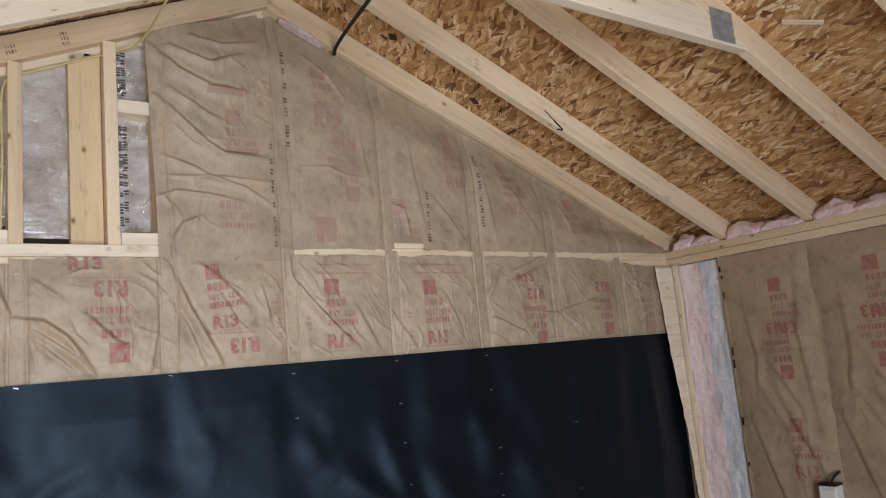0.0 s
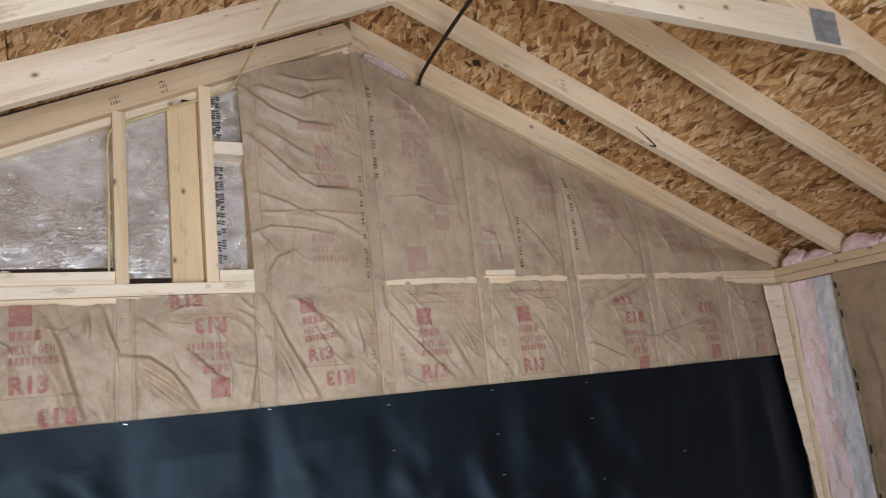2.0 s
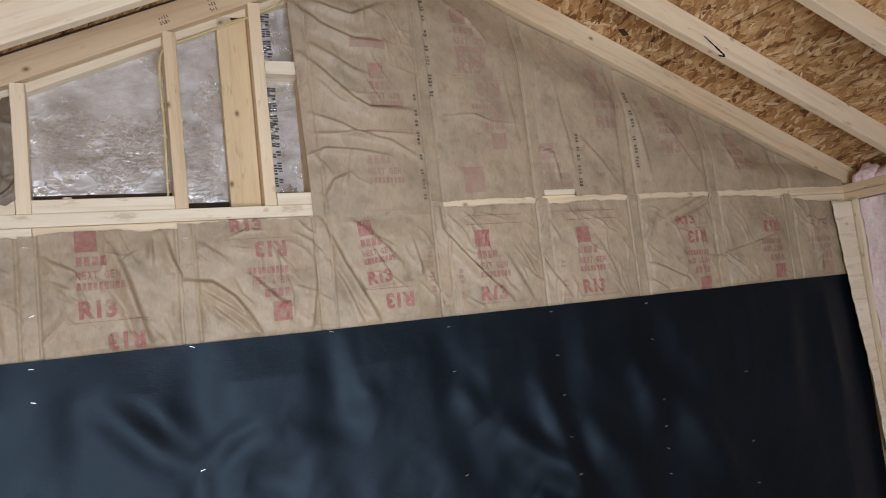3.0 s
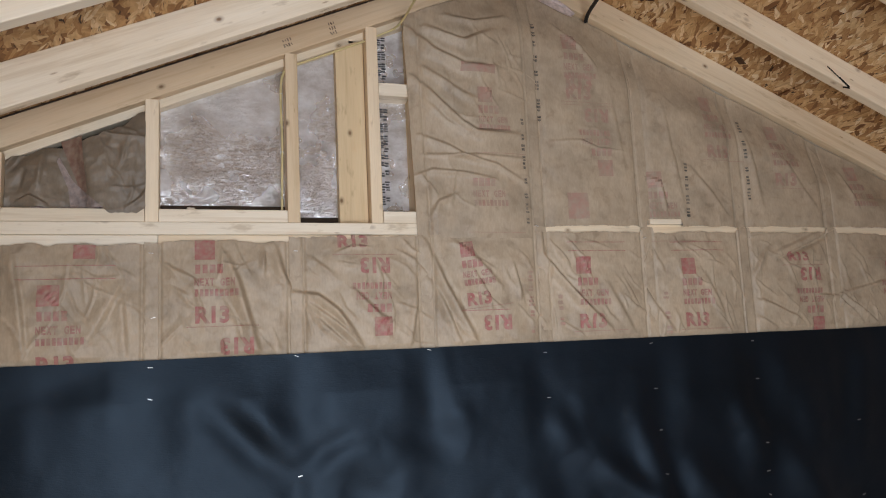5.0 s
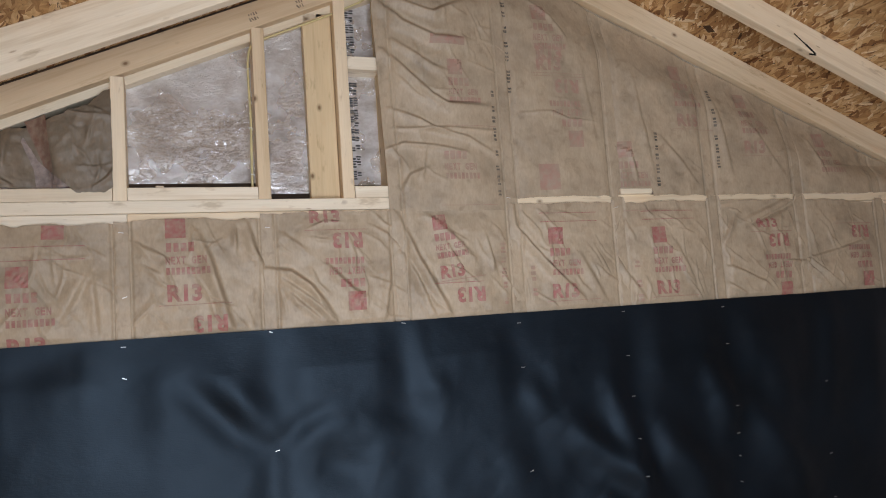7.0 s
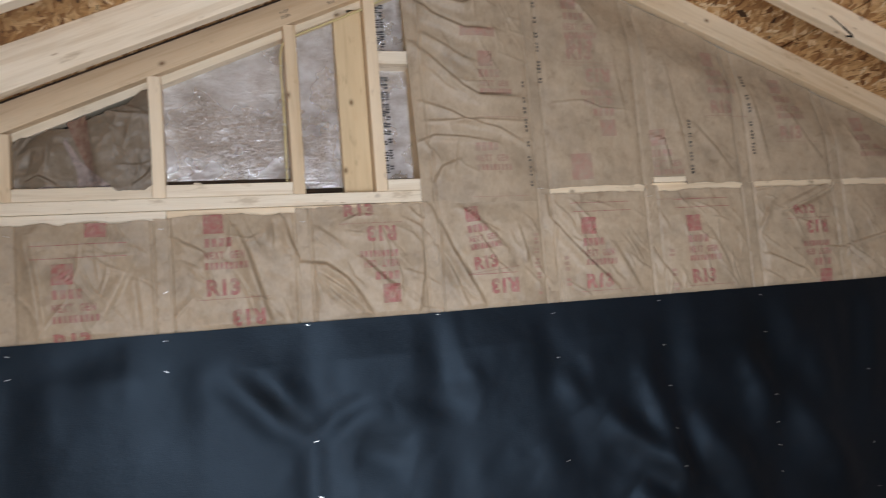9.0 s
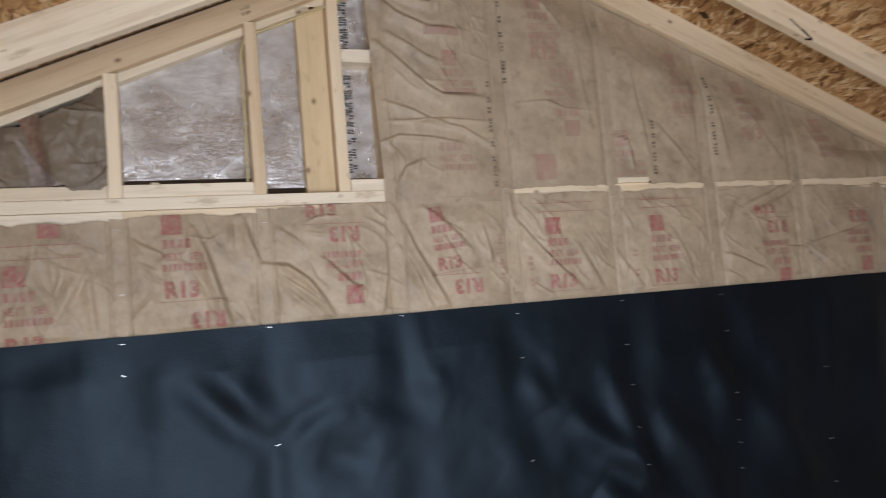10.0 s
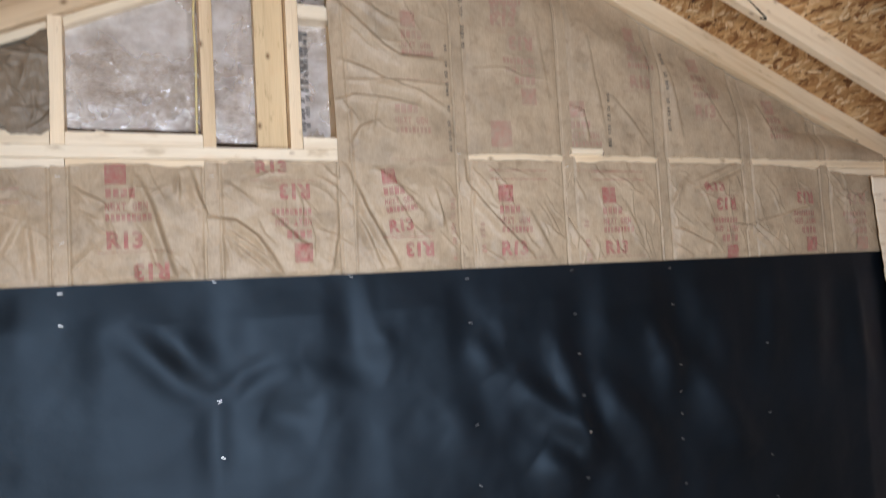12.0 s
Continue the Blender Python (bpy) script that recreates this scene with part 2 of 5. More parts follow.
def foil_sheet():
    m, nt, b = nodes_of("crinkled foil")
    b.inputs["Metallic"].default_value = 0.75
    # Brownish and white blotches in the colour imitate reflections and haze on the foil.
    haze = linked(nt, node(nt, "ShaderNodeTexNoise", Scale=11.0, Detail=4.0, Roughness=0.65), coords(nt, (1, 1, 1.4), vary=True))
    tint = ramp(nt, haze.outputs["Fac"], [(0.34, (0.58, 0.55, 0.535)), (0.52, (0.78, 0.77, 0.78)), (0.68, (0.92, 0.93, 0.96))])
    nt.links.new(tint.outputs["Color"], b.inputs["Base Color"])
    n0 = linked(nt, node(nt, "ShaderNodeTexNoise", Scale=6.0, Detail=3.0), coords(nt, vary=True))
    rr = ramp(nt, n0.outputs["Fac"], [(0.3, (0.19, 0.19, 0.19)), (0.7, (0.36, 0.36, 0.36))])
    nt.links.new(rr.outputs["Color"], b.inputs["Roughness"])
    n1 = linked(nt, node(nt, "ShaderNodeTexNoise", Scale=34.0, Detail=5.0, Roughness=0.6, Distortion=1.3), coords(nt, (0.62, 1, 1.9), vary=True))
    crest = ramp(nt, n1.outputs["Fac"], [(0.455, (0, 0, 0)), (0.5, (1, 1, 1)), (0.545, (0, 0, 0))])
    n2 = linked(nt, node(nt, "ShaderNodeTexNoise", Scale=210.0, Detail=2.0), coords(nt, vary=True))
    add = nt.nodes.new("ShaderNodeMath")
    add.operation = "MULTIPLY_ADD"
    nt.links.new(n2.outputs["Fac"], add.inputs[0])
    add.inputs[1].default_value = 0.35
    nt.links.new(crest.outputs["Color"], add.inputs[2])
    bumped(nt, b, add.outputs[0], 0.42, 0.006)
    return m


def plain(name, colour, rough=0.6, metal=0.0, grain=30.0, spread=0.18, bump=0.0, subsurface=0.0):
    m, nt, b = nodes_of(name)
    n1 = linked(nt, node(nt, "ShaderNodeTexNoise", Scale=grain, Detail=4.0), coords(nt, vary=True))
    n2 = linked(nt, node(nt, "ShaderNodeTexNoise", Scale=grain / 9, Detail=2.0), coords(nt, vary=True))
    lo, hi = tuple(max(0, v * (1 - spread)) for v in colour), tuple(v * (1 + spread) for v in colour)
    c = ramp(nt, n1.outputs["Fac"], [(0.3, lo), (0.7, hi)])
    d = ramp(nt, n2.outputs["Fac"], [(0.3, (1 - spread,) * 3), (0.7, (1, 1, 1))])
    nt.links.new(mix(nt, "MULTIPLY", 0.7, c.outputs["Color"], d.outputs["Color"]), b.inputs["Base Color"])
    b.inputs["Roughness"].default_value, b.inputs["Metallic"].default_value = rough, metal
    b.inputs["Specular IOR Level"].default_value = 0.3
    if bump:
        bumped(nt, b, n1.outputs["Fac"], 0.6, bump)
    return m


PINE = wood("pale sawn pine", (0.80, 0.65, 0.465), (0.90, 0.775, 0.60))
PINE_TAN = wood("tan sawn pine", (0.74, 0.57, 0.36), (0.85, 0.70, 0.48))
PINE_MID = wood("straw sawn pine", (0.72, 0.57, 0.40), (0.83, 0.70, 0.53))
PINE_WHITE = wood("white sawn pine", (0.82, 0.72, 0.575), (0.91, 0.84, 0.715), 0.8)
OSB = strand_board("strand board")
KRAFT = kraft("kraft facing", (0.43, 0.335, 0.234))
# The same kraft at half tone: the recess's shade is in the colour.
KRAFT_SHADED = kraft("shaded kraft facing", (0.215, 0.168, 0.12))
RED = ink("red print", (0.36, 0.122, 0.11), 0.72)
RED_FAINT = ink("faded red print", (0.385, 0.22, 0.17), 0.9)
FOIL_INK = ink("heavy black print", (0.03, 0.03, 0.032), 0.12)
RED_SMALL = ink("thin red print", (0.36, 0.155, 0.13), 0.8)
SMALL = {RED: RED_SMALL}
BLACK_INK = ink("black print", (0.075, 0.066, 0.055), 0.7)
FELT = felt_paper()
FOIL = foil_sheet()
PINK = plain("pink glass fibre", (0.90, 0.71, 0.735), 0.95, grain=60, spread=0.12, bump=0.01)
STEEL = plain("galvanised steel", (0.42, 0.44, 0.46), 0.5, 0.55, grain=25, spread=0.2)
STAPLE = plain("bright staple wire", (0.75, 0.75, 0.74), 0.35, 0.6, grain=80)
YELLOW = plain("yellow cable jacket", (0.66, 0.55, 0.28), 0.45, grain=20)
BLACK_JACKET = plain("black cable jacket", (0.018, 0.017, 0.017), 0.45, grain=20)
WHITE_PLASTIC = plain("white plastic", (0.78, 0.79, 0.78), 0.4, grain=15, spread=0.05)


def tufted(name, low, high):
    """Loose glass fibre: streaks and clots running upright, two tones."""
    m, nt, b = nodes_of(name)
    n1 = linked(nt, node(nt, "ShaderNodeTexNoise", Scale=1.0, Detail=5.0, Roughness=0.65), coords(nt, (22, 22, 7)))
    n2 = linked(nt, node(nt, "ShaderNodeTexNoise", Scale=90.0, Detail=4.0), coords(nt))
    c = ramp(nt, n1.outputs["Fac"], [(0.32, low), (0.62, high)])
    f = ramp(nt, n2.outputs["Fac"], [(0.3, (0.82, 0.81, 0.82)), (0.6, (1, 1, 1))])
    nt.links.new(mix(nt, "MULTIPLY", 0.8, c.outputs["Color"], f.outputs["Color"]), b.inputs["Base Color"])
    b.inputs["Roughness"].default_value = 0.95
    b.inputs["Specular IOR Level"].default_value = 0.2
    bumped(nt, b, n1.outputs["Fac"], 0.28, 0.015)
    return m


PINK_EDGE = tufted("torn pink fibre", (0.86, 0.64, 0.68), (0.95, 0.85, 0.87))
GREY_EDGE = tufted("torn grey fibre", (0.56, 0.61, 0.69), (0.84, 0.86, 0.88))
PINK_PALE = plain("pale glass fibre", (0.74, 0.62, 0.60), 0.95, grain=60, spread=0.2, bump=0.01)
# Darker than the pale fibre, for the tear in the crumpled batt.
TORN_FIBRE = plain("dull torn fibre", (0.33, 0.265, 0.24), 0.95, grain=60, spread=0.25, bump=0.01)
# Near-black for the shaded gap behind the batt, the torn flange and the split.
DARK_GAP = plain("near-black fill", (0.014, 0.012, 0.010), 0.95, grain=20)
# Dark brown with shade in the colour, for the rafter gap and foil slots.
BROWN_GAP = plain("shaded brown board edge", (0.075, 0.05, 0.033), 0.9, grain=14, spread=0.5)
RED_BROWN = ink("red-brown smear", (0.20, 0.105, 0.078), 0.6)
PLY = wood("plywood floor", (0.60, 0.44, 0.27), (0.70, 0.55, 0.37), 0.6)

# ---------------------------------------------------------------- mesh helpers
def thing(name, at, label, category, group="", kind=""):
    ob = new(name)
    ob.empty_display_size = 0.1
    ob.location = at
    return tagged(ob, label, category, group, kind)


def finish(name, me, material, parent=None, label="", smooth=False, m=None):
    me.materials.append(material)
    if smooth:
        me.polygons.foreach_set("use_smooth", [True] * len(me.polygons))
    ob = new(name, me)
    m = m or Matrix()
    if parent is not None:
        ob.parent = parent
        base, p = Vector(), parent
        while p is not None:
            base, p = base + p.location, p.parent
        m = Matrix.Translation(-base) @ m
    ob.matrix_basis = m
    return tagged(ob, label) if label else ob


def part(name, bm, material, parent=None, label="", smooth=False, m=None):
    me = bpy.data.meshes.new(name)
    bm.to_mesh(me)
    bm.free()
    return finish(name, me, material, parent, label, smooth, m)


def box(size, bevel=0.0, centre=(0, 0, 0), bm=None):
    bm = bm or bmesh.new()
    made = bmesh.ops.create_cube(bm, size=1.0, matrix=Matrix.Translation(centre) @ Matrix.Diagonal((*size, 1)))
    if bevel:
        edges = {e for v in made["verts"] for e in v.link_edges}
        bmesh.ops.bevel(bm, geom=list(edges), offset=bevel, segments=2, affect="EDGES", profile=0.6)
    return bm


def timber(name, p0, p1, wide, thick, material, parent, side=(0, 1, 0), cut0=0.0, cut1=0.0, label="", bow=0.0):
    """A sawn board from p0 to p1 (its middle line): wide across, thick along `side`. cut: how far its end leans, metres over its width."""
    p0, p1 = Vector(p0), Vector(p1)
    ax = (p1 - p0).normalized()
    az = Vector(side) - ax * ax.dot(Vector(side))
    az.normalize()
    ay = az.cross(ax)
    length = (p1 - p0).length
    bm = bmesh.new()
    n = 1 if not bow else 8
    rings = []
    for i in range(n + 1):
        u = i / n
        off = bow * math.sin(math.pi * u)
        ring = []
        for sy, sz in ((-1, -1), (1, -1), (1, 1), (-1, 1)):
            lean = (cut0 * (1 - u) + cut1 * u) * sy / 2
            ring.append(bm.verts.new((u * length - length / 2 + lean, sy * wide / 2 + off, sz * thick / 2)))
        rings.append(ring)
    for a, b in zip(rings, rings[1:]):
        for j in range(4):
            bm.faces.new((a[j], a[(j + 1) % 4], b[(j + 1) % 4], b[j]))
    bm.faces.new(rings[0][::-1])
    bm.faces.new(rings[-1])
    bmesh.ops.recalc_face_normals(bm, faces=bm.faces)
    long_edges = [e for e in bm.edges if abs((e.verts[0].co - e.verts[1].co).normalized().x) > 0.8]
    bmesh.ops.bevel(bm, geom=long_edges, offset=0.0028, segments=2, affect="EDGES", profile=0.5)
    m = Matrix((ax, ay, az)).transposed().to_4x4()
    m.translation = (p0 + p1) / 2
    return part(name, bm, material, parent, label, False, m)


TABLE = np.random.RandomState(5).rand(97, 89)


def vnoise(x, z, seed=0):
    """Smooth value noise of two coordinates, 0 to 1."""
    x, z = np.asarray(x, float) + 13.7 * seed + 500, np.asarray(z, float) + 7.3 * seed + 500
    i, j = np.floor(x).astype(int), np.floor(z).astype(int)
    u, v = x - i, z - j
    u, v = u * u * (3 - 2 * u), v * v * (3 - 2 * v)
    t = lambda a, b: TABLE[a % 97, b % 89]
    return (t(i, j) * (1 - u) + t(i + 1, j) * u) * (1 - v) + (t(i, j + 1) * (1 - u) + t(i + 1, j + 1) * u) * v


def rough(x, z, seed, size):
    return (vnoise(x / size, z / size, seed) + 0.5 * vnoise(2.1 * x / size, 2.1 * z / size, seed + 3) + 0.25 * vnoise(4.3 * x / size, 4.3 * z / size, seed + 9)) / 1.75 - 0.5


def ridge(x, z, path, width, height, keen=0.45, trough=0.16):
    """A crease along a broken line: steep on one side, soft on the other, dying out at its ends."""
    best, out = np.full(np.shape(x), 1e9), np.zeros(np.shape(x))
    total = sum(math.dist(a, b) for a, b in zip(path, path[1:]))
    done = 0.0
    for (x0, z0), (x1, z1) in zip(path, path[1:]):
        ln = math.dist((x0, z0), (x1, z1))
        ux, uz = (x1 - x0) / ln, (z1 - z0) / ln
        along = np.clip((x - x0) * ux + (z - z0) * uz, 0, ln)
        dx, dz = x - x0 - along * ux, z - z0 - along * uz
        d = np.hypot(dx, dz)
        sign = np.sign(dx * uz - dz * ux)
        w = np.where(sign > 0, width, width * keen)
        s = (done + along) / total
        h = height * np.sin(np.pi * np.clip(0.12 + 0.8 * s, 0, 1)) * np.exp(-(d / w) ** 2)
        h = h - trough * height * np.sin(np.pi * s) * np.where(sign > 0, 0.0, np.exp(-((d - 1.9 * w) / (0.7 * w)) ** 2))
        out = np.where(d < best, h, out)
        best = np.minimum(d, best)
        done += ln
    return out


def sheet(name, us, lo, hi, rows, place, material, parent, label="", thick=0.0):
    """A grid over us; each column runs from lo(u) to hi(u). place(U, V) gives the points."""
    us = np.asarray(us, float)
    t = np.linspace(0, 1, rows)
    a, b = np.broadcast_to(lo(us), us.shape), np.broadcast_to(hi(us), us.shape)
    U = np.repeat(us[:, None], rows, 1)
    V = a[:, None] * (1 - t) + b[:, None] * t
    P = np.stack(place(U, V), -1).reshape(-1, 3)
    n = len(us)
    idx = np.arange(n * rows).reshape(n, rows)
    F = np.stack([idx[:-1, :-1], idx[1:, :-1], idx[1:, 1:], idx[:-1, 1:]], -1).reshape(-1, 4)
    me = bpy.data.meshes.new(name)
    me.from_pydata(P.tolist(), [], F.tolist())
    ob = finish(name, me, material, parent, label, True)
    if thick:
        mod = ob.modifiers.new("thickness", "SOLIDIFY")
        mod.thickness, mod.offset = thick, 0
    return ob


def creases(x0, x1, z0, z1, count, seed, height, width=0.010):
    """Small sharp wrinkles strewn over a paper face, most of them running down to the right."""
    rnd, out = random.Random(seed), []
    for _ in range(count):
        x, z, ln = rnd.uniform(x0, x1), rnd.uniform(z0, z1), rnd.uniform(0.05, 0.16)
        a = rnd.gauss(-0.95, 0.5)
        b = a + rnd.uniform(-0.5, 0.5)
        mid = (x + ln / 2 * math.cos(a), z + ln / 2 * math.sin(a))
        out.append(([(x, z), mid, (mid[0] + ln / 2 * math.cos(b), mid[1] + ln / 2 * math.sin(b))], width * rnd.uniform(0.6, 1.5), height * rnd.uniform(0.4, 1.2)))
    return out


LETTERS = {}


def letters(text):
    """Triangulated flat mesh of a word, centred, 1 high: points and faces."""
    if text not in LETTERS:
        cu = bpy.data.curves.new("word", "FONT")
        cu.body, cu.align_x, cu.size, cu.resolution_u, cu.offset = text, "CENTER", 1.0, 3, 0.045
        ob = new("word", cu)
        dg = bpy.context.evaluated_depsgraph_get()
        me = bpy.data.meshes.new_from_object(ob.evaluated_get(dg))
        bm = bmesh.new()
        bm.from_mesh(me)
        bmesh.ops.triangulate(bm, faces=bm.faces)
        bmesh.ops.subdivide_edges(bm, edges=[e for e in bm.edges if e.calc_length() > 0.10], cuts=2, use_grid_fill=True)
        bmesh.ops.triangulate(bm, faces=bm.faces)
        bm.verts.index_update()
        pts = np.array([v.co[:2] for v in bm.verts])
        faces = [[v.index for v in f.verts] for f in bm.faces]
        bm.free()
        bpy.data.objects.remove(ob)
        bpy.data.meshes.remove(me)
        mid, size = (pts.max(0) + pts.min(0)) / 2, pts.max(0) - pts.min(0)
        LETTERS[text] = ((pts - mid) / size, faces)
    return LETTERS[text]


def printed(name, pts, faces, cx, cz, w, h, lift, onto, material, parent, turned=False, tilt=0.0):
    """Lays a flat print, w by h, round (cx, cz) onto a surface: onto(u, v) gives its points, lift the side it lies on."""
    p = np.asarray(pts, float) * (w, h)
    a = math.pi * turned + tilt
    u, v = cx + p[:, 0] * math.cos(a) - p[:, 1] * math.sin(a), cz + p[:, 0] * math.sin(a) + p[:, 1] * math.cos(a)
    P = np.stack(onto(u, v), -1) + np.asarray(lift)
    me = bpy.data.meshes.new(name)
    me.from_pydata(P.tolist(), [], [list(f) for f in faces])
    return finish(name, me, material, parent)


def patch(n=6, m=4):
    us, vs = np.meshgrid(np.linspace(-0.5, 0.5, n), np.linspace(-0.5, 0.5, m), indexing="ij")
    i = np.arange(n * m).reshape(n, m)
    return np.stack([us.ravel(), vs.ravel()], 1), np.stack([i[:-1, :-1], i[1:, :-1], i[1:, 1:], i[:-1, 1:]], -1).reshape(-1, 4).tolist()


BAR = patch()
SQUARE = patch(7, 7)


def print_block(parent, onto, lift, x, z, turned=False, colour=RED, tilt=0.0, square=True, last=True, scale=1.0):
    """The facing's printed panel: a square mark, lines of small writing, and the rating."""
    s = -1 if turned else 1
    c, d = math.cos(tilt), math.sin(tilt)

    def at(dx, dz):
        dx, dz = s * dx * scale, s * dz * scale
        return x + dx * c - dz * d, z + dx * d + dz * c

    if square:
        printed("square_mark", *SQUARE, *at(0, 0), 0.056 * scale, 0.058 * scale, lift, onto, colour, parent, turned, tilt)
    rnd = random.Random(int(1000 * (x + 5) + 77 * z))
    for i, ch in enumerate("NEXT GEN"):
        if ch != " ":
            printed("letter", *letters(ch), *at(0.027 + 0.01425 * (i - 3.5), -0.094), 0.0118 * scale, 0.023 * scale, lift, onto, SMALL.get(colour, colour), parent, turned, tilt)
    for dx, dz, w, h, n in ((0.011, -0.056, 0.082, 0.030, 4), (0.032, -0.125, 0.124, 0.023, 9)):
        for i in range(n):
            cw = w / n
            printed("bar", *BAR, *at(dx - w / 2 + (i + 0.5) * cw, dz), cw * rnd.uniform(0.62, 0.80), h * rnd.uniform(0.80, 0.92), lift, onto, SMALL.get(colour, colour), parent, turned, tilt)
    if last:
        printed("rating", *letters("R13"), *at(0.02, -0.188), 0.094 * scale, 0.05 * scale, lift, onto, colour, parent, turned, tilt)
    printed("rule", *patch(14, 2), *at(0.05, -0.222), 0.2 * scale, 0.0016, lift, onto, SMALL.get(colour, colour), parent, turned, tilt)


def small_print(parent, onto, lift, x, z0, z1, lean=0.0, colour=None, width=0.016, seed=1, step=0.022):
    """A column of small writing turned on its side, as bars in groups like words."""
    rnd = random.Random(seed)
    z = z0
    while z > z1:
        for _ in range(rnd.choice((2, 2, 3, 4))):
            h = rnd.uniform(0.32, 0.55) * step
            printed("bar", *BAR, x + lean * (z - z0) + rnd.uniform(-0.0012, 0.0012), z - h / 2, width * rnd.uniform(0.7, 1.0), h * 0.78, lift, onto, colour or BLACK_INK, parent)
            z -= h + 0.12 * step
        z -= step * rnd.choice((0.45, 0.6, 1.3))


# ---------------------------------------------------------------- ground, floor and plain walls
def wall_slab(name, size, centre, material, label):
    return tagged(part(name, box(size, 0.0, centre), material), label, "wall", kind="structure")


ground = part("ground", box((120, 120, 0.1), 0, (0, 0, -0.35)), plain("bare earth", (0.16, 0.13, 0.09), 0.9, grain=3, spread=0.3, bump=0.03))
tagged(ground, "bare brown earth outside the building", "ground", kind="structure")
floor = thing("floor", (0, -1.8, 0), "pale plywood sheet floor of the unfinished building", "floor", kind="structure")
for i, y in enumerate(np.arange(BACK_Y + 0.6, 0.7, 1.2)):
    for x0, x1 in (((XL - 0.1, 0.75), (0.754, XR + 0.1)) if i % 2 else ((XL - 0.1, -0.45), (-0.446, XR + 0.1))):
        y1 = min(y + 0.598, 0.1)
        timber("floor_sheet", (x0, (y - 0.598 + y1) / 2, -0.01), (x1, (y - 0.598 + y1) / 2, -0.01), y1 - y + 0.598, 0.02, PLY, floor, (0, 0, 1))

wall_slab("wall_west", (0.02, -BACK_Y + 0.3, 2.2), (XL - 0.1, BACK_Y / 2, 1.02), OSB, "strand board side wall of the building")
wall_slab("wall_east", (0.02, -BACK_Y + 0.3, 2.2), (XR + 0.1, BACK_Y / 2, 1.02), OSB, "strand board sheathing behind the side wall studs")
south = thing("wall_south", (0, BACK_Y, 0), "strand board end wall with a wide open doorway", "wall", kind="structure")
bm = bmesh.new()
outline = [(XL - 0.11, -0.02), (DOOR_X0, -0.02), (DOOR_X0, DOOR_Z), (DOOR_X1, DOOR_Z), (DOOR_X1, -0.02), (XR + 0.11, -0.02), (XR + 0.11, float(under(XR + 0.11)) + 0.1), (AX, AZ + 0.1), (XL - 0.11, float(under(XL - 0.11)) + 0.1)]
face = bm.faces.new([bm.verts.new((x, BACK_Y - 0.02, z)) for x, z in outline])
ext = bmesh.ops.extrude_face_region(bm, geom=[face])
bmesh.ops.translate(bm, verts=[v for v in ext["geom"] if isinstance(v, bmesh.types.BMVert)], vec=(0, -0.1, 0))
bmesh.ops.recalc_face_normals(bm, faces=bm.faces)
part("sheathing", bm, OSB, south)
for x in (DOOR_X0 - 0.02, DOOR_X1 + 0.02):
    timber("jamb", (x, BACK_Y - 0.03, 0), (x, BACK_Y - 0.03, DOOR_Z), 0.12, 0.038, PINE, south, (1, 0, 0))
timber("header", (DOOR_X0 - 0.04, BACK_Y - 0.03, DOOR_Z + 0.02), (DOOR_X1 + 0.04, BACK_Y - 0.03, DOOR_Z + 0.02), 0.12, 0.038, PINE, south, (0, 0, 1))

# ---------------------------------------------------------------- the gable wall: framing
north = thing("wall_north", (0.4, 0.05, 0), "gable end wall framed in pale pine studs and plates", "wall", kind="structure")
bm = bmesh.new()
outline = [(XL - 0.11, -0.02), (XR + 0.11, -0.02), (XR + 0.11, float(under(XR + 0.11)) + 0.1), (AX, AZ + 0.1), (XL - 0.11, float(under(XL - 0.11)) + 0.1)]
face = bm.faces.new([bm.verts.new((x, 0.102, z)) for x, z in outline])
ext = bmesh.ops.extrude_face_region(bm, geom=[face])
bmesh.ops.translate(bm, verts=[v for v in ext["geom"] if isinstance(v, bmesh.types.BMVert)], vec=(0, 0.012, 0))
bmesh.ops.recalc_face_normals(bm, faces=bm.faces)
part("sheathing", bm, OSB, north)

D = 0.089                      # depth of the framing
T = 0.038                      # thickness of the timber


def upright(x, z0, z1, name="stud", y=D / 2, wide=T, deep=D, material=PINE, label=""):
    return timber(name, (x, y, z0), (x, y, z1), deep, wide, material, north, (1, 0, 0), label=label)


for k in range(-4, 6):
    upright(k * S, T, H - 2 * T)
upright(XR - 0.045, T, H - 2 * T, y=0.043, wide=0.088, deep=0.084, material=PINE_WHITE, label="pale corner post with ragged paper edges")
upright(XR - 0.118, T, H - 2 * T, y=0.042, wide=0.056, deep=0.082, material=PINE_WHITE)
timber("bottom_plate", (XL, D / 2, T / 2), (XR, D / 2, T / 2), D, T, PINE, north, (0, 0, 1))
timber("top_plate", (XL, D / 2 - 0.001, H - 1.5 * T), (-0.7965, D / 2 - 0.001, H - 1.5 * T), D, T - 0.001, PINE_WHITE, north, (0, 0, 1))
timber("top_plate", (-0.795, D / 2, H - 1.5 * T), (XR, D / 2, H - 1.5 * T), D, T - 0.001, PINE, north, (0, 0, 1))
timber("top_plate", (XL, D / 2 - 0.002, H - 0.5 * T), (-0.012, D / 2 - 0.002, H - 0.5 * T), D, T - 0.001, PINE_WHITE, north, (0, 0, 1))
timber("top_plate", (-0.008, D / 2, H - 0.5 * T), (XR + 0.09, D / 2, H - 0.5 * T), D, T - 0.001, PINE, north, (0, 0, 1))

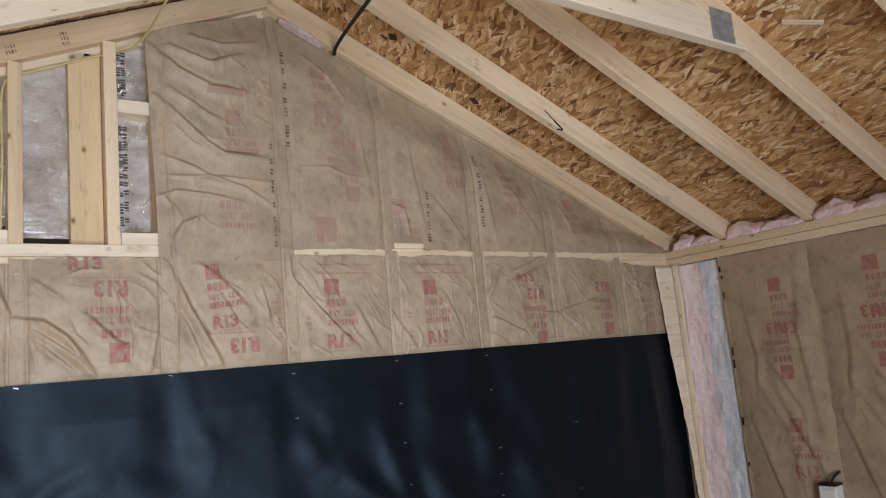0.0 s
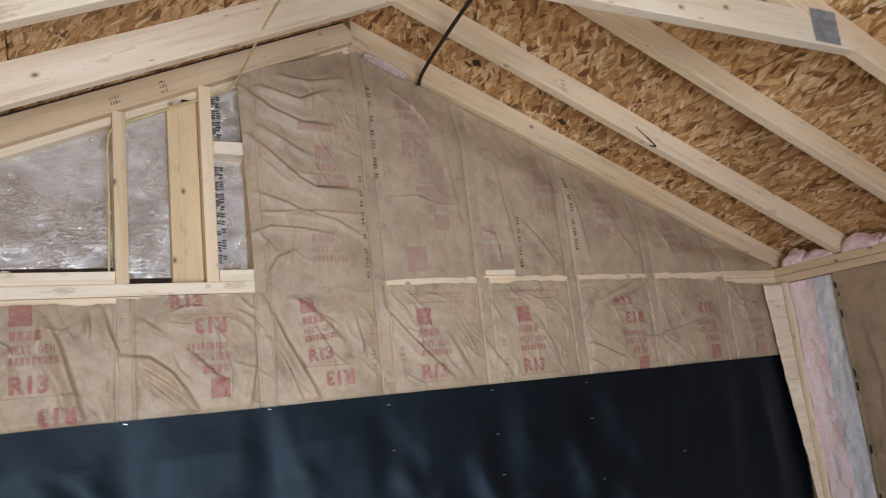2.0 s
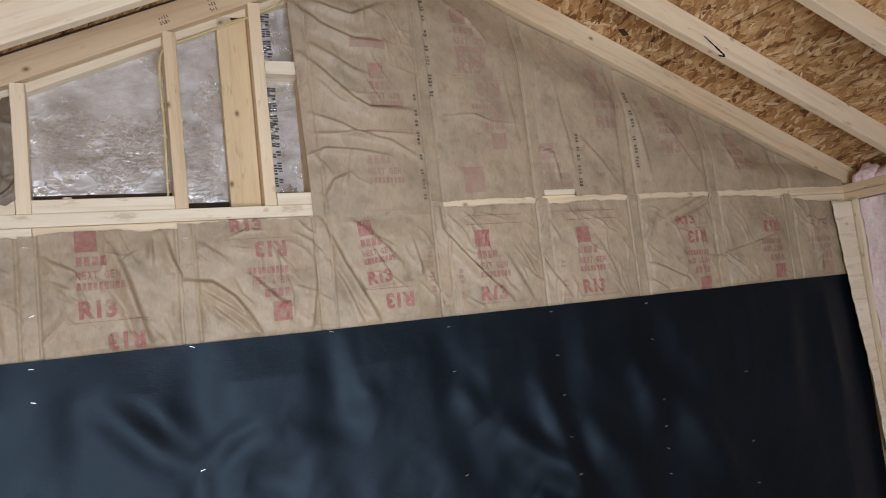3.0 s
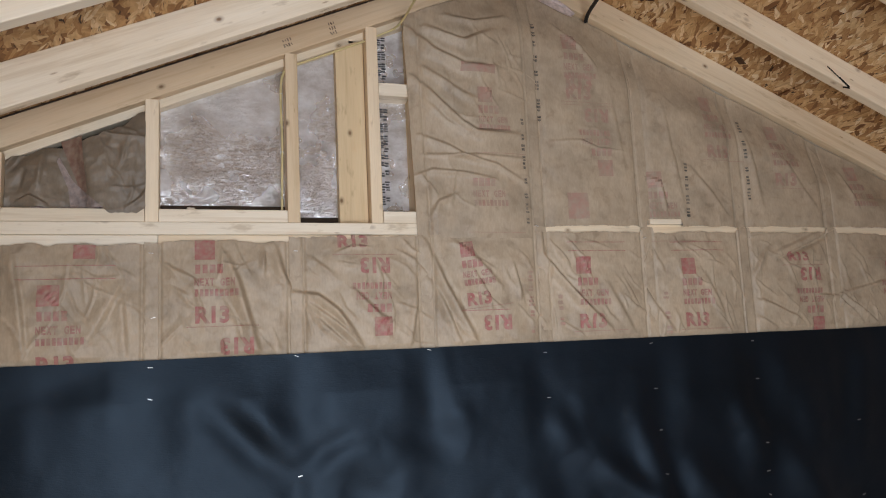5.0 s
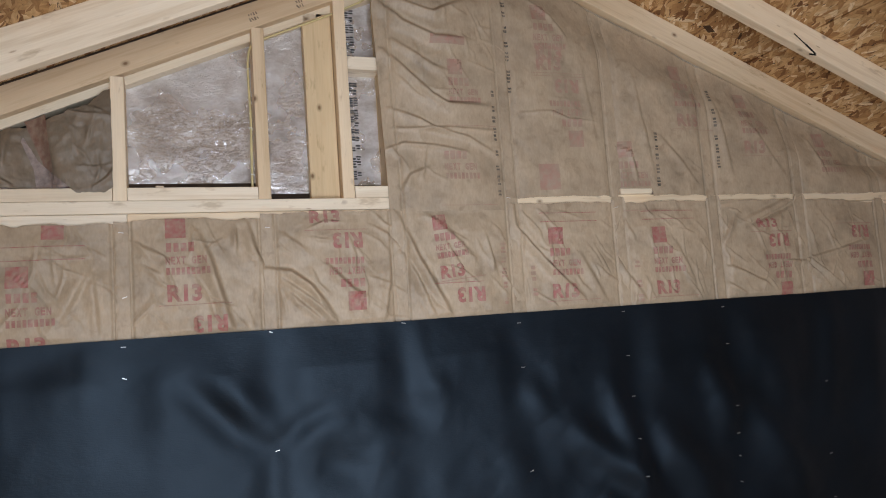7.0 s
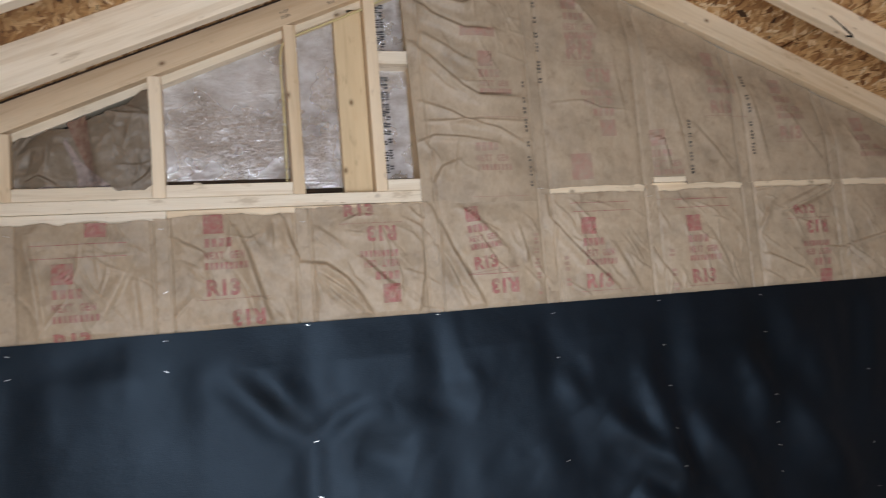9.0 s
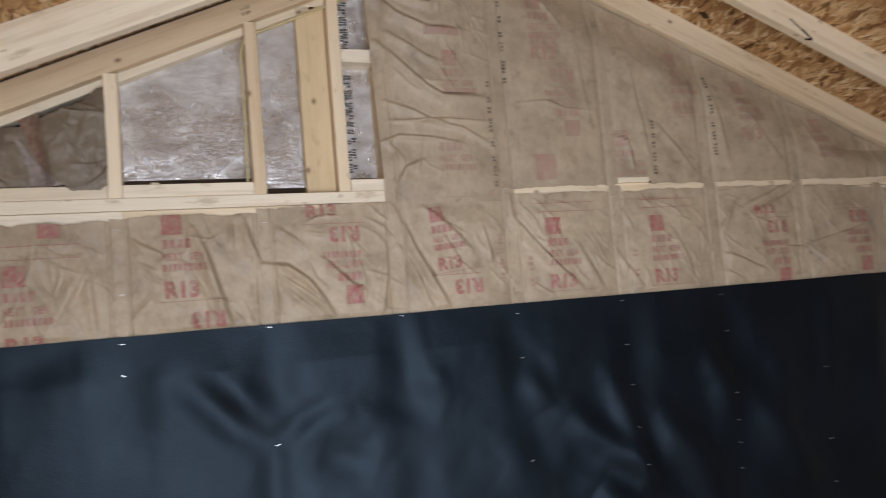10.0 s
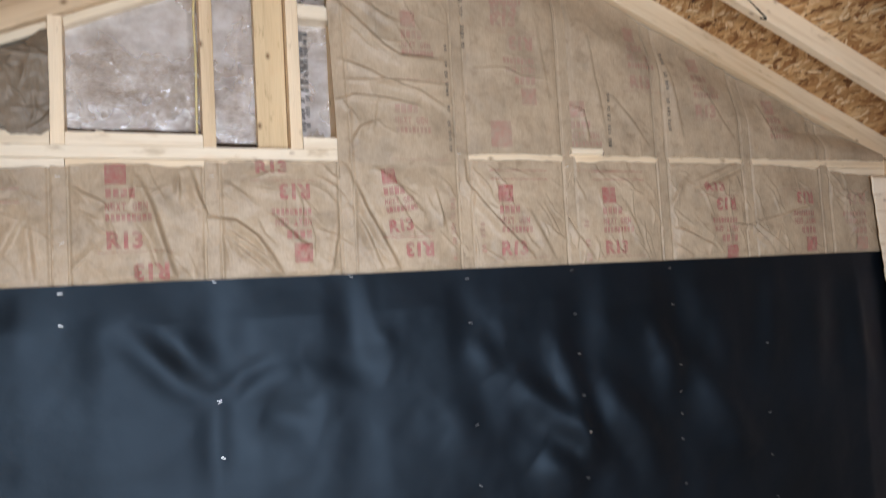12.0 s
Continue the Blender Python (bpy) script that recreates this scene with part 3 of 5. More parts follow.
# gable studs stand on the plate; short blocks lie between some of them
for x in (-3 * S, -2 * S, -S, -0.147, -0.002):
    upright(x, H, float(under(x)) + 0.004, "gable_stud", material=PINE_TAN if x == -0.002 else PINE)
for x in (S, 2 * S, 3 * S, 4 * S):
    upright(x, H, float(under(x)) - 0.004, "flat_stud", y=0.083, wide=0.089, deep=0.02)
upright(-0.214, H + 0.004, float(under(-0.214)) - 0.004, "flat_stud", y=0.058, wide=0.092, deep=T, material=PINE_TAN, label="tan pine stud turned flat")
for x0, x1, mat in ((-3 * S + T / 2, -2 * S - T / 2, PINE_WHITE), (-2 * S + T / 2, -S - T / 2, PINE_WHITE), (-0.128, 0.012, PINE_WHITE)):
    timber("sole_block", (x0 + 0.001, D / 2 - 0.001, H + T / 2), (x1 - 0.001, D / 2 - 0.001, H + T / 2), D, T, mat, north, (0, 0, 1))
timber("nogging", (-0.127, D / 2 + 0.004, 2.582), (-0.022, D / 2 + 0.004, 2.582), D, 0.044, PINE_WHITE, north, (0, 0, 1))
timber("ledge_block", (0.825, 0.006, H + 0.008), (0.955, 0.006, H + 0.008), 0.05, 0.02, PINE_WHITE, north, (0, 0, 1))

# the gable rafters
RT = 0.0890
for sgn, x_end in ((-1, XL - 0.25), (1, XR + 0.25)):
    zc = RT * ALONG / 2
    p0 = (AX, 0.0, AZ + zc)
    p1 = (x_end, 0.0, float(under(x_end)) + zc)
    lean = RT * SL
    slim = 0.007 if sgn < 0 else 0.0       # the western front board is a little narrower
    up = slim * ALONG / 2
    timber("gable_rafter", (p0[0], 0.019, p0[2] + up), (p1[0], 0.019, p1[2] + up), RT - slim, T, PINE_MID if sgn < 0 else PINE, north, (0, 1, 0), cut0=lean)
    sag = 0.004 if sgn > 0 else -0.018
    timber("gable_rafter", (p0[0], 0.062, p0[2] + sag), (p1[0], 0.062, p1[2] + sag), RT, 0.046, PINE_WHITE, north, (0, 1, 0), cut0=lean)

# a dark brown strip paints the shaded gap above the western gable rafter
zt = RT * ALONG - 0.004
timber("paper_edge", (AX - 0.03, -0.003, float(under(AX - 0.03)) + zt), (XL - 0.1, -0.003, float(under(XL - 0.1)) + zt), 0.005, 0.004, BROWN_GAP, north, (0, 1, 0), label="brown strip painting the shaded gap above the rafter")

# stamped writing on the rafter, too small to read
STAMP_INK = ink("worn stamp ink", (0.13, 0.08, 0.05), 0.7)


def stamp(x, dz, rows, count, seed):
    rnd = random.Random(seed)
    for r in range(rows):
        for i in range(count):
            xx = x + 0.0075 * i + 0.004 * r
            zz = float(under(xx)) + dz - 0.017 * r
            printed("bar", *BAR, xx, zz, rnd.uniform(0.003, 0.0055), rnd.uniform(0.006, 0.012), (0, 0, 0), lambda u, v: (u, 0 * u - 0.0012, v), STAMP_INK, north, tilt=0.39 + rnd.choice((0, 0, 0.5)))


stamp(-0.285, 0.060, 3, 3, 3)
stamp(-0.43, 0.052, 2, 4, 4)

# ---------------------------------------------------------------- roof
def roof_slope(name, sgn):
    bm = bmesh.new()
    n = Vector((sgn * SL, 0, 1)).normalized()
    ax = Vector((sgn, 0, -SL)).normalized()
    top0 = Vector((AX, 0, AZ + RT * ALONG + 0.001))
    reach = (XR + 0.3 - AX) * ALONG
    y_edges = [0.45, -0.735, -1.95, -3.18, BACK_Y - 0.3]
    s_edges = [0, 1.165, reach]
    for y0, y1 in zip(y_edges, y_edges[1:]):
        for s0, s1 in zip(s_edges, s_edges[1:]):
            g = 0.0025
            mk = lambda s, y, h: bm.verts.new((top0 + ax * s + n * h + Vector((0, y, 0))) - top0)
            lo = [mk(s0 + g, y0 - g, 0), mk(s1 - g, y0 - g, 0), mk(s1 - g, y1 + g, 0), mk(s0 + g, y1 + g, 0)]
            hi = [mk(s0 + g, y0 - g, 0.012), mk(s1 - g, y0 - g, 0.012), mk(s1 - g, y1 + g, 0.012), mk(s0 + g, y1 + g, 0.012)]
            bm.faces.new(lo), bm.faces.new(hi[::-1])
            for j in range(4):
                bm.faces.new((lo[j], hi[j], hi[(j + 1) % 4], lo[(j + 1) % 4]))
    top = [(top0 + ax * s + n * 0.0135 + Vector((0, y, 0))) - top0 for s, y in ((-0.003, 0.5), (reach, 0.5), (reach, BACK_Y - 0.35), (-0.003, BACK_Y - 0.35))]
    up = [p + n * 0.006 for p in top]
    va, vb = [bm.verts.new(p) for p in top], [bm.verts.new(p) for p in up]
    bm.faces.new(va), bm.faces.new(vb[::-1])
    for j in range(4):
        bm.faces.new((va[j], vb[j], vb[(j + 1) % 4], va[(j + 1) % 4]))
    bmesh.ops.recalc_face_normals(bm, faces=bm.faces)
    # the local x axis runs down the slope and y along the ridge, so that the strands lie along the ridge
    m = Matrix((ax, Vector((0, 1, 0)), ax.cross(Vector((0, 1, 0))))).transposed().to_4x4()
    bmesh.ops.transform(bm, matrix=m.inverted(), verts=bm.verts)
    m.translation = top0
    ob = part(name, bm, OSB, m=m)
    return tagged(ob, "bare strand board roof sheathing seen from below", "ceiling", kind="structure")


roof_slope("ceiling_west", -1)
roof_slope("ceiling_east", 1)


def gusset(x, y, z, w, h, parent, turn=0.0):
    """A pressed steel connector plate with rows of punched slots."""
    bm = box((w, 0.0016, h), 0.0)
    cols, rows = int(w / 0.0085), int(h / 0.021)
    for i in range(cols):
        for j in range(rows):
            cx = -w / 2 + (i + 0.5) * w / cols
            cz = -h / 2 + (j + 0.5 + 0.25 * (i % 2)) * h / rows - 0.002
            box((0.0036, 0.007, 0.015), 0.0, (cx, 0, cz), bm)
    return part("gusset_plate", bm, STEEL, parent, "grey punched steel connector plate", m=Matrix.Translation((x, y, z)) @ Matrix.Rotation(turn, 4, "Y"))


def truss(y, collar):
    ob = thing("roof_truss", (AX, y, AZ), "pale pine roof truss with steel connector plates" if not collar else "pale pine roof truss with a level collar tie", "truss", "roof trusses")
    zc = RT * ALONG / 2
    for sgn, x_end in ((-1, XL - 0.25), (1, XR + 0.25)):
        drop = 0.020 if sgn < 0 else 0.0      # the western rafters are sawn a little deeper
        timber("rafter", (AX, y, AZ + zc - drop / 2), (x_end, y, float(under(x_end)) + zc - drop / 2), RT + drop, T, PINE_WHITE if sgn < 0 else PINE, ob, (0, 1, 0), cut0=RT * SL)
    for side in (-1, 1):
        gusset(AX - 0.005, y + side * (T / 2 + 0.0012), AZ + 0.045, 0.115, 0.075, ob)
    if collar:
        cz, half = 2.606, 1.009
        timber("collar_tie", (AX - half, y, cz), (AX + half, y, cz), 0.098, T - 0.003, PINE_WHITE, ob, (0, 1, 0), cut0=-0.118, cut1=0.118)
        for sgn in (-1, 1):
            for side in (-1, 1):
                gusset(AX + sgn * 0.944, y + side * (T / 2 + 0.0012), cz + 0.008, 0.108, 0.100, ob)
    return ob


first = truss(-0.320, False)
for y in (-0.735,):
    copy_thing(first, Matrix.Translation((AX, y, AZ)))
tied = truss(-1.138, True)
for y in (-1.54, -1.95, -2.36, -2.77, -3.18, -3.56):
    copy_thing(first, Matrix.Translation((AX, y, AZ)))

# ---------------------------------------------------------------- the side wall to the right
side = thing("side_wall_frame", (XR + 0.045, -2.4, 0), "pine studs and doubled top plate of the side wall", "wall frame", kind="structure")
for i in range(2):
    timber("top_plate", (XR + D / 2 - 0.002 * i, 0.0, H - (0.5 + i) * T), (XR + D / 2 - 0.002 * i, BACK_Y, H - (0.5 + i) * T), D, T - 0.0015, PINE, side, (0, 0, 1))
timber("bottom_plate", (XR + D / 2, -0.002, T / 2), (XR + D / 2, BACK_Y, T / 2), D, T, PINE, side, (0, 0, 1))
YS = [-0.031, -0.308] + [-0.308 - S * i for i in range(1, 9)]
for y in YS:
    timber("stud", (XR + D / 2, y, T), (XR + D / 2, y, H - 2 * T), D, 0.062 if y > -0.1 else T, PINE_WHITE if y > -0.1 else PINE, side, (0, 1, 0))
left_side = thing("side_wall_frame", (XL - 0.045, -2.4, 0), "pine studs and doubled top plate of the far side wall", "wall frame", kind="structure")
for i in range(2):
    timber("top_plate", (XL - D / 2, 0.0, H - (0.5 + i) * T), (XL - D / 2, BACK_Y, H - (0.5 + i) * T), D, T - 0.0015, PINE, left_side, (0, 0, 1))
for i in range(9):
    timber("stud", (XL - D / 2, -0.019 - S * i, 0), (XL - D / 2, -0.019 - S * i, H - 2 * T), D, T, PINE, left_side, (0, 1, 0))


def side_batt(y1, y0, k, detail):
    """A faced batt in the side wall between y1 and y0 (y1 nearer to the corner)."""
    ob = thing("insulation_batt", (XR + 0.04, (y0 + y1) / 2, 0.04), "brown kraft-faced insulation batt in the side wall", "insulation", "insulation batts in the side wall")
    part("fibre", box((0.07, abs(y1 - y0) - 0.05, H - 0.13), 0, (XR + 0.045, (y0 + y1) / 2, H / 2)), PINK, ob)
    folds = [([(y1 - 0.06 - 0.03 * k, 1.85), (y1 - 0.13, 1.6), (y1 - 0.09, 1.35)], 0.03, 0.010), ([(y1 - 0.36, 2.0), (y1 - 0.33, 1.7), (y1 - 0.36, 1.3)], 0.03, 0.012), ([(y1 - 0.2, 1.45), (y1 - 0.36, 1.1)], 0.03, 0.014), ([(y1 - 0.05, 1.35), (y1 - 0.2, 0.9)], 0.025, 0.012), ([(y1 - 0.10, 1.5), (y1 - 0.22, 1.3), (y1 - 0.26, 1.0)], 0.03, 0.008), ([(y1 - 0.16, 1.62), (y1 - 0.30, 1.38), (y1 - 0.31, 1.15)], 0.025, 0.008)]
    folds += creases(y0 + 0.05, y1 - 0.05, 0.9, 1.6, 22, 700 + k, 0.0042, 0.013) + creases(y0 + 0.05, y1 - 0.05, 1.6, 2.0, 8, 720 + k, 0.002, 0.012)

    def onto(u, v):
        w = np.clip((y1 - u) / (y1 - y0), 0, 1)
        h = 0.004 + 0.0015 * (k % 2) + 0.02 * np.sin(np.pi * w) ** 0.8 * np.clip((2.08 - v) / 0.1, 0, 1) + 0.008 * rough(u, v * 0.4, 40 + k, 0.09)
        if detail:
            for path, wd, ht in folds:
                h = h + ridge(u, v, path, wd, 0.6 * ht)
        return XR - h, u, v

    us = np.linspace(y0 - 0.016, y1 + 0.016, 84 if detail else 12)
    sheet("facing", us, lambda u: 0.03 + 0 * u, lambda u: H - 2 * T - 0.004 + 0.006 * rough(u, u, 3 + k, 0.05), 230 if detail else 20, onto, KRAFT, ob)
    if detail:
        for zz, turned in ((1.93, False), (1.56, True), (1.34, False)):
            print_block(ob, lambda u, v: onto(2 * (y1 + y0) / 2 - u, v), (-0.0016, 0, 0), (y0 + y1) / 2 + 0.05, zz - 0.03 * (k % 2), turned, RED)
    return ob


for k in range(1, len(YS) - 1):
    side_batt(YS[k], YS[k + 1], k, k < 4)

# the narrow corner bay with bare glass fibre
corner = thing("bare_insulation", (XR + 0.04, -0.15, 0.04), "unfaced pink and grey glass fibre insulation in the corner bay", "insulation")


def fibre_at(depth, seed, curl):
    def onto(u, v):
        return XR + depth - 0.026 * rough(u, v * 0.5, seed, 0.08) - 0.010 * rough(u, v, seed + 4, 0.02) + curl * np.sin(7 * v), u + 0.020 * rough(v, 0 * u, seed + 1, 0.12), v
    return onto


zl, zh = (lambda u: 0.04 + 0 * u), (lambda u: H - 2 * T - 0.004 + 0 * u)
sheet("pink_fibre", np.linspace(-0.185, -0.064, 20), zl, zh, 220, fibre_at(0.006, 61, 0.003), PINK_EDGE, corner, "pink glass fibre edge")
sheet("grey_fibre", np.linspace(-0.306, -0.155, 24), zl, zh, 220, fibre_at(0.012, 67, 0.002), GREY_EDGE, corner, "grey unfaced glass fibre")
part("fibre_core", box((0.05, 0.22, H - 0.13), 0.004, (XR + 0.058, -0.177, H / 2)), PINK, corner)
rnd = random.Random(8)
z = 2.02
while z > 0.4:
    ln = rnd.uniform(0.012, 0.06)
    part("torn_flange", box((0.004, rnd.uniform(0.003, 0.007), ln), 0.0, (XR - 0.008, -0.298 - 0.006 * rnd.random(), z - ln / 2)), DARK_GAP, corner, "dark torn paper flange")
    z -= ln + rnd.choice((0.02, 0.06, 0.16, 0.22))

# pink tufts on the plate between the rafters
def tuft(x0, x1, y0, y1, z0, height, seed, label, turn=0.0, material=PINK):
    bm = bmesh.new()
    bmesh.ops.create_icosphere(bm, subdivisions=4, radius=1.0)
    for v in bm.verts:
        p = v.co.copy()
        lump = 0.85 + 0.4 * noise.noise(p * 1.6 + Vector((seed, 0, 0))) + 0.15 * noise.noise(p * 4 + Vector((0, seed, 0)))
        q = Vector((max(-1, min(1, p.x * 1.25)), max(-1, min(1, p.y * 1.25)), p.z))
        v.co = Vector((q.x * (x1 - x0) / 2, q.y * (y1 - y0) / 2, max(-0.05, q.z) * height * lump))
        v.co.x += 0.008 * noise.noise(p * 3 + Vector((seed, 4, 1)))
        v.co += Vector(p) * 0.002 * noise.noise(p * 7 + Vector((seed, 2, 7)))
    ob = part("insulation_tuft", bm, material, None, "", True, Matrix.Translation(((x0 + x1) / 2, (y0 + y1) / 2, z0)) @ Matrix.Rotation(turn, 4, "Y"))
    return tagged(ob, label, "insulation", "pink tufts along the eave")


ty = [-0.02, -0.320, -0.735, -1.138, -1.54, -1.95]
for i in range(5):
    a, b = ty[i] - 0.02, ty[i + 1] + 0.02
    mid = (a + b) / 2
    tuft(XR - 0.002, XR + 0.10, mid + 0.01, a, H, 0.072, 3.3 * i + 1, "pink glass fibre tuft stuffed over the wall plate")
    tuft(XR + 0.004, XR + 0.10, b, mid + 0.03, H, 0.055, 5.1 * i + 2, "pink glass fibre tuft stuffed over the wall plate")

tuft(0.42, 0.60, -0.016, 0.02, float(under(0.51)) - 0.022, 0.022, 9.4, "pale glass fibre showing under the gable rafter", math.atan(SL), PINK_PALE)

# a white box with a black lead on the side wall
outlet = thing("electrical_box", (XR, -0.675, 0.95), "white plastic electrical box fixed to the side wall stud", "electrical box")
part("housing", box((0.055, 0.07, 0.16), 0.005, (XR - 0.045, -0.675, 1.0)), WHITE_PLASTIC, outlet)
part("lid", box((0.006, 0.062, 0.145), 0.002, (XR - 0.076, -0.675, 0.997)), WHITE_PLASTIC, outlet)
# Thin black band across the top of the housing.
part("seal", box((0.058, 0.073, 0.009), 0.002, (XR - 0.045, -0.675, 1.0835)), BLACK_JACKET, outlet, "black band across the top of the box")


def cable(name, points, radius, material, label, category, parent=None):
    cu = bpy.data.curves.new(name, "CURVE")
    cu.dimensions, cu.bevel_depth, cu.bevel_resolution, cu.resolution_u = "3D", radius, 3, 8
    sp = cu.splines.new("NURBS")
    sp.points.add(len(points) - 1)
    for p, q in zip(sp.points, points):
        p.co = (*q, 1)
    sp.use_endpoint_u, sp.order_u = True, 3
    ob = new(name, cu)
    me = bpy.data.meshes.new_from_object(ob.evaluated_get(bpy.context.evaluated_depsgraph_get()))
    bpy.data.objects.remove(ob)
    me.materials.clear()
    made = finish(name, me, material, parent, "", True)
    return tagged(made, label, category) if parent is None else made


cable("lead", [(XR - 0.05, -0.68, 1.085), (XR - 0.05, -0.69, 1.105), (XR - 0.035, -0.70, 1.12), (XR - 0.02, -0.71, 1.13)], 0.005, BLACK_JACKET, "", "", outlet)

# ---------------------------------------------------------------- foil and the crumpled batt behind the open gable bays
def foil(x0, x1, z0, seed, writing):
    ob = thing("foil_insulation", ((x0 + x1) / 2, 0.085, z0), "crinkled silver foil insulation sheet behind the gable studs", "insulation", "foil sheets in the gable")

    def onto(u, v):
        return u, 0.079 - 0.005 * rough(u, v, seed, 0.09) - 0.0008 * rough(u, v, seed + 5, 0.012), v

    n = max(8, int((x1 - x0) / 0.005))
    sheet("foil", np.linspace(x0, x1, n), lambda u: z0 + 0 * u, lambda u: under(u) + 0.01, 110, onto, FOIL, ob)
    # Brown board edge, darkened to paint the shaded slot under the foil.
    part("backing", box((x1 - x0, 0.012, 0.05), 0.001, ((x0 + x1) / 2, 0.09, z0 - 0.012)), BROWN_GAP, ob, "brown board edge below the foil, with the slot's shade in its colour")
    for x, za, zb in writing:
        for dx in (-0.009, 0.006):
            small_print(ob, onto, (0, -0.002, 0), x + dx, za, zb, 0, FOIL_INK, 0.016, seed + int(1000 * dx), 0.015)


foil(XL + 0.01, -3 * S - T / 2, H + 0.03, 11, [(-1.285, 2.29, 2.17), (-1.262, 2.30, 2.17)])
foil(-2 * S + T / 2, -S - T / 2, H + 0.064, 23, [])
foil(-S + T / 2, -0.166, H + 0.03, 31, [])
foil(-0.128, -0.021, H + 0.055, 47, [(-0.098, 2.79, 2.63), (-0.098, 2.54, 2.22)])

crumple = thing("insulation_batt", (-2.5 * S, 0.05, H + T), "crumpled kraft-faced batt stuffed loosely into a gable bay", "insulation")


def crumpled(u, v):
    """A slack left lobe, a deep diagonal tuck, and a flatter panel that bellies out to the right."""
    tuck = -0.985 - 0.18 * (v - 2.21)
    panel = 1 / (1 + np.exp(-(u - tuck) / 0.007))
    lobe = np.exp(-(((u + 1.112) / 0.042) ** 2)) * np.clip((2.36 - v) / 0.06, 0, 1)
    lean = np.clip((v - (under(u) - 0.14)) / 0.12, 0, 1)
    h = 0.022 + 0.040 * panel + 0.026 * lobe - 0.022 * panel * lean ** 2 + 0.022 * rough(u, v, 71, 0.11) + 0.010 * rough(u, v, 73, 0.035)
    for path, wd, ht in (([(-1.195, 2.285), (-1.162, 2.331), (-1.118, 2.361), (-1.04, 2.392)], 0.016, -0.028), ([(-1.19, 2.31), (-1.15, 2.35), (-1.06, 2.388)], 0.014, 0.016), ([(-0.985, 2.41), (-0.90, 2.393), (-0.825, 2.388)], 0.008, 0.009), ([(-0.93, 2.43), (-0.86, 2.405), (-0.83, 2.385)], 0.007, 0.007), ([(-1.10, 2.33), (-1.112, 2.24)], 0.010, 0.009), ([(-1.165, 2.20), (-1.131, 2.213), (-1.09, 2.19)], 0.008, 0.014), ([(-0.88, 2.18), (-0.84, 2.21), (-0.825, 2.24)], 0.009, 0.008), ([(-1.15, 2.29), (-1.165, 2.23)], 0.012, -0.008), *creases(-0.97, -0.83, 2.2, 2.40, 12, 55, 0.004, 0.008)):
        h = h + ridge(u, v, path, wd, ht)
    shift = 0.006 * rough(v, v, 19, 0.06) * np.clip((u + 0.86) / 0.04, 0, 1)
    return u + shift, 0.055 - h, v


def crumple_low(u):
    return H + T + 0.002 - 0.014 * np.clip((u + 0.945) / 0.02, 0, 1) * np.clip((-0.825 - u) / 0.03, 0, 1) + 0.012 * rough(u, u, 5, 0.03)


def crumple_top(u):
    return under(u) - 0.020 - 0.026 * np.clip((u + 1.10) / 0.05, 0, 1) * np.clip((-0.85 - u) / 0.04, 0, 1) + 0.008 * rough(u, u, 9, 0.04)


sheet("facing", np.linspace(-3 * S + 0.021, -2 * S - 0.017, 110), crumple_low, crumple_top, 90, crumpled, KRAFT_SHADED, crumple, "brown wrinkled kraft facing, darkened for the bay's shade")
sheet("fibre", np.linspace(-1.067, -0.947, 40), lambda u: np.interp(u, (-1.067, -1.035, -1.03), (2.315, 2.235, H + T)), lambda u: np.interp(u, (-1.067, -1.062, -1.025, -0.984, -0.947), (2.317, 2.332, 2.262, 2.218, H + T + 0.006)) + 0.006 * rough(u, u, 44, 0.02), 24, lambda u, v: (u, np.minimum(crumpled(u, v)[1], 0.03) - 0.004 + 0.006 * rough(u, v, 17, 0.03), v), TORN_FIBRE, crumple, "pale pink glass fibre showing through a tear")
WEDGE = (SQUARE[0] * np.stack([0.35 + 0.9 * (SQUARE[0][:, 1] + 0.5), np.ones(len(SQUARE[0]))], 1), SQUARE[1])
printed("red_smear", *WEDGE, -1.012, 2.305, 0.048, 0.165, (0, -0.003, 0), crumpled, RED_BROWN, crumple, tilt=0.24)
part("fibre_core", box((S - T - 0.01, 0.02, 0.12), 0.004, (-2.5 * S, 0.078, H + T + 0.065)), PINK, crumple)
# Added dark sheet: it paints the black shade of the gap above the batt.
part("liner", box((S - T - 0.004, 0.006, 0.36), 0.0, (-2.5 * S, 0.095, H + T + 0.18)), DARK_GAP, crumple, "dark sheet painting the shaded gap behind the batt")

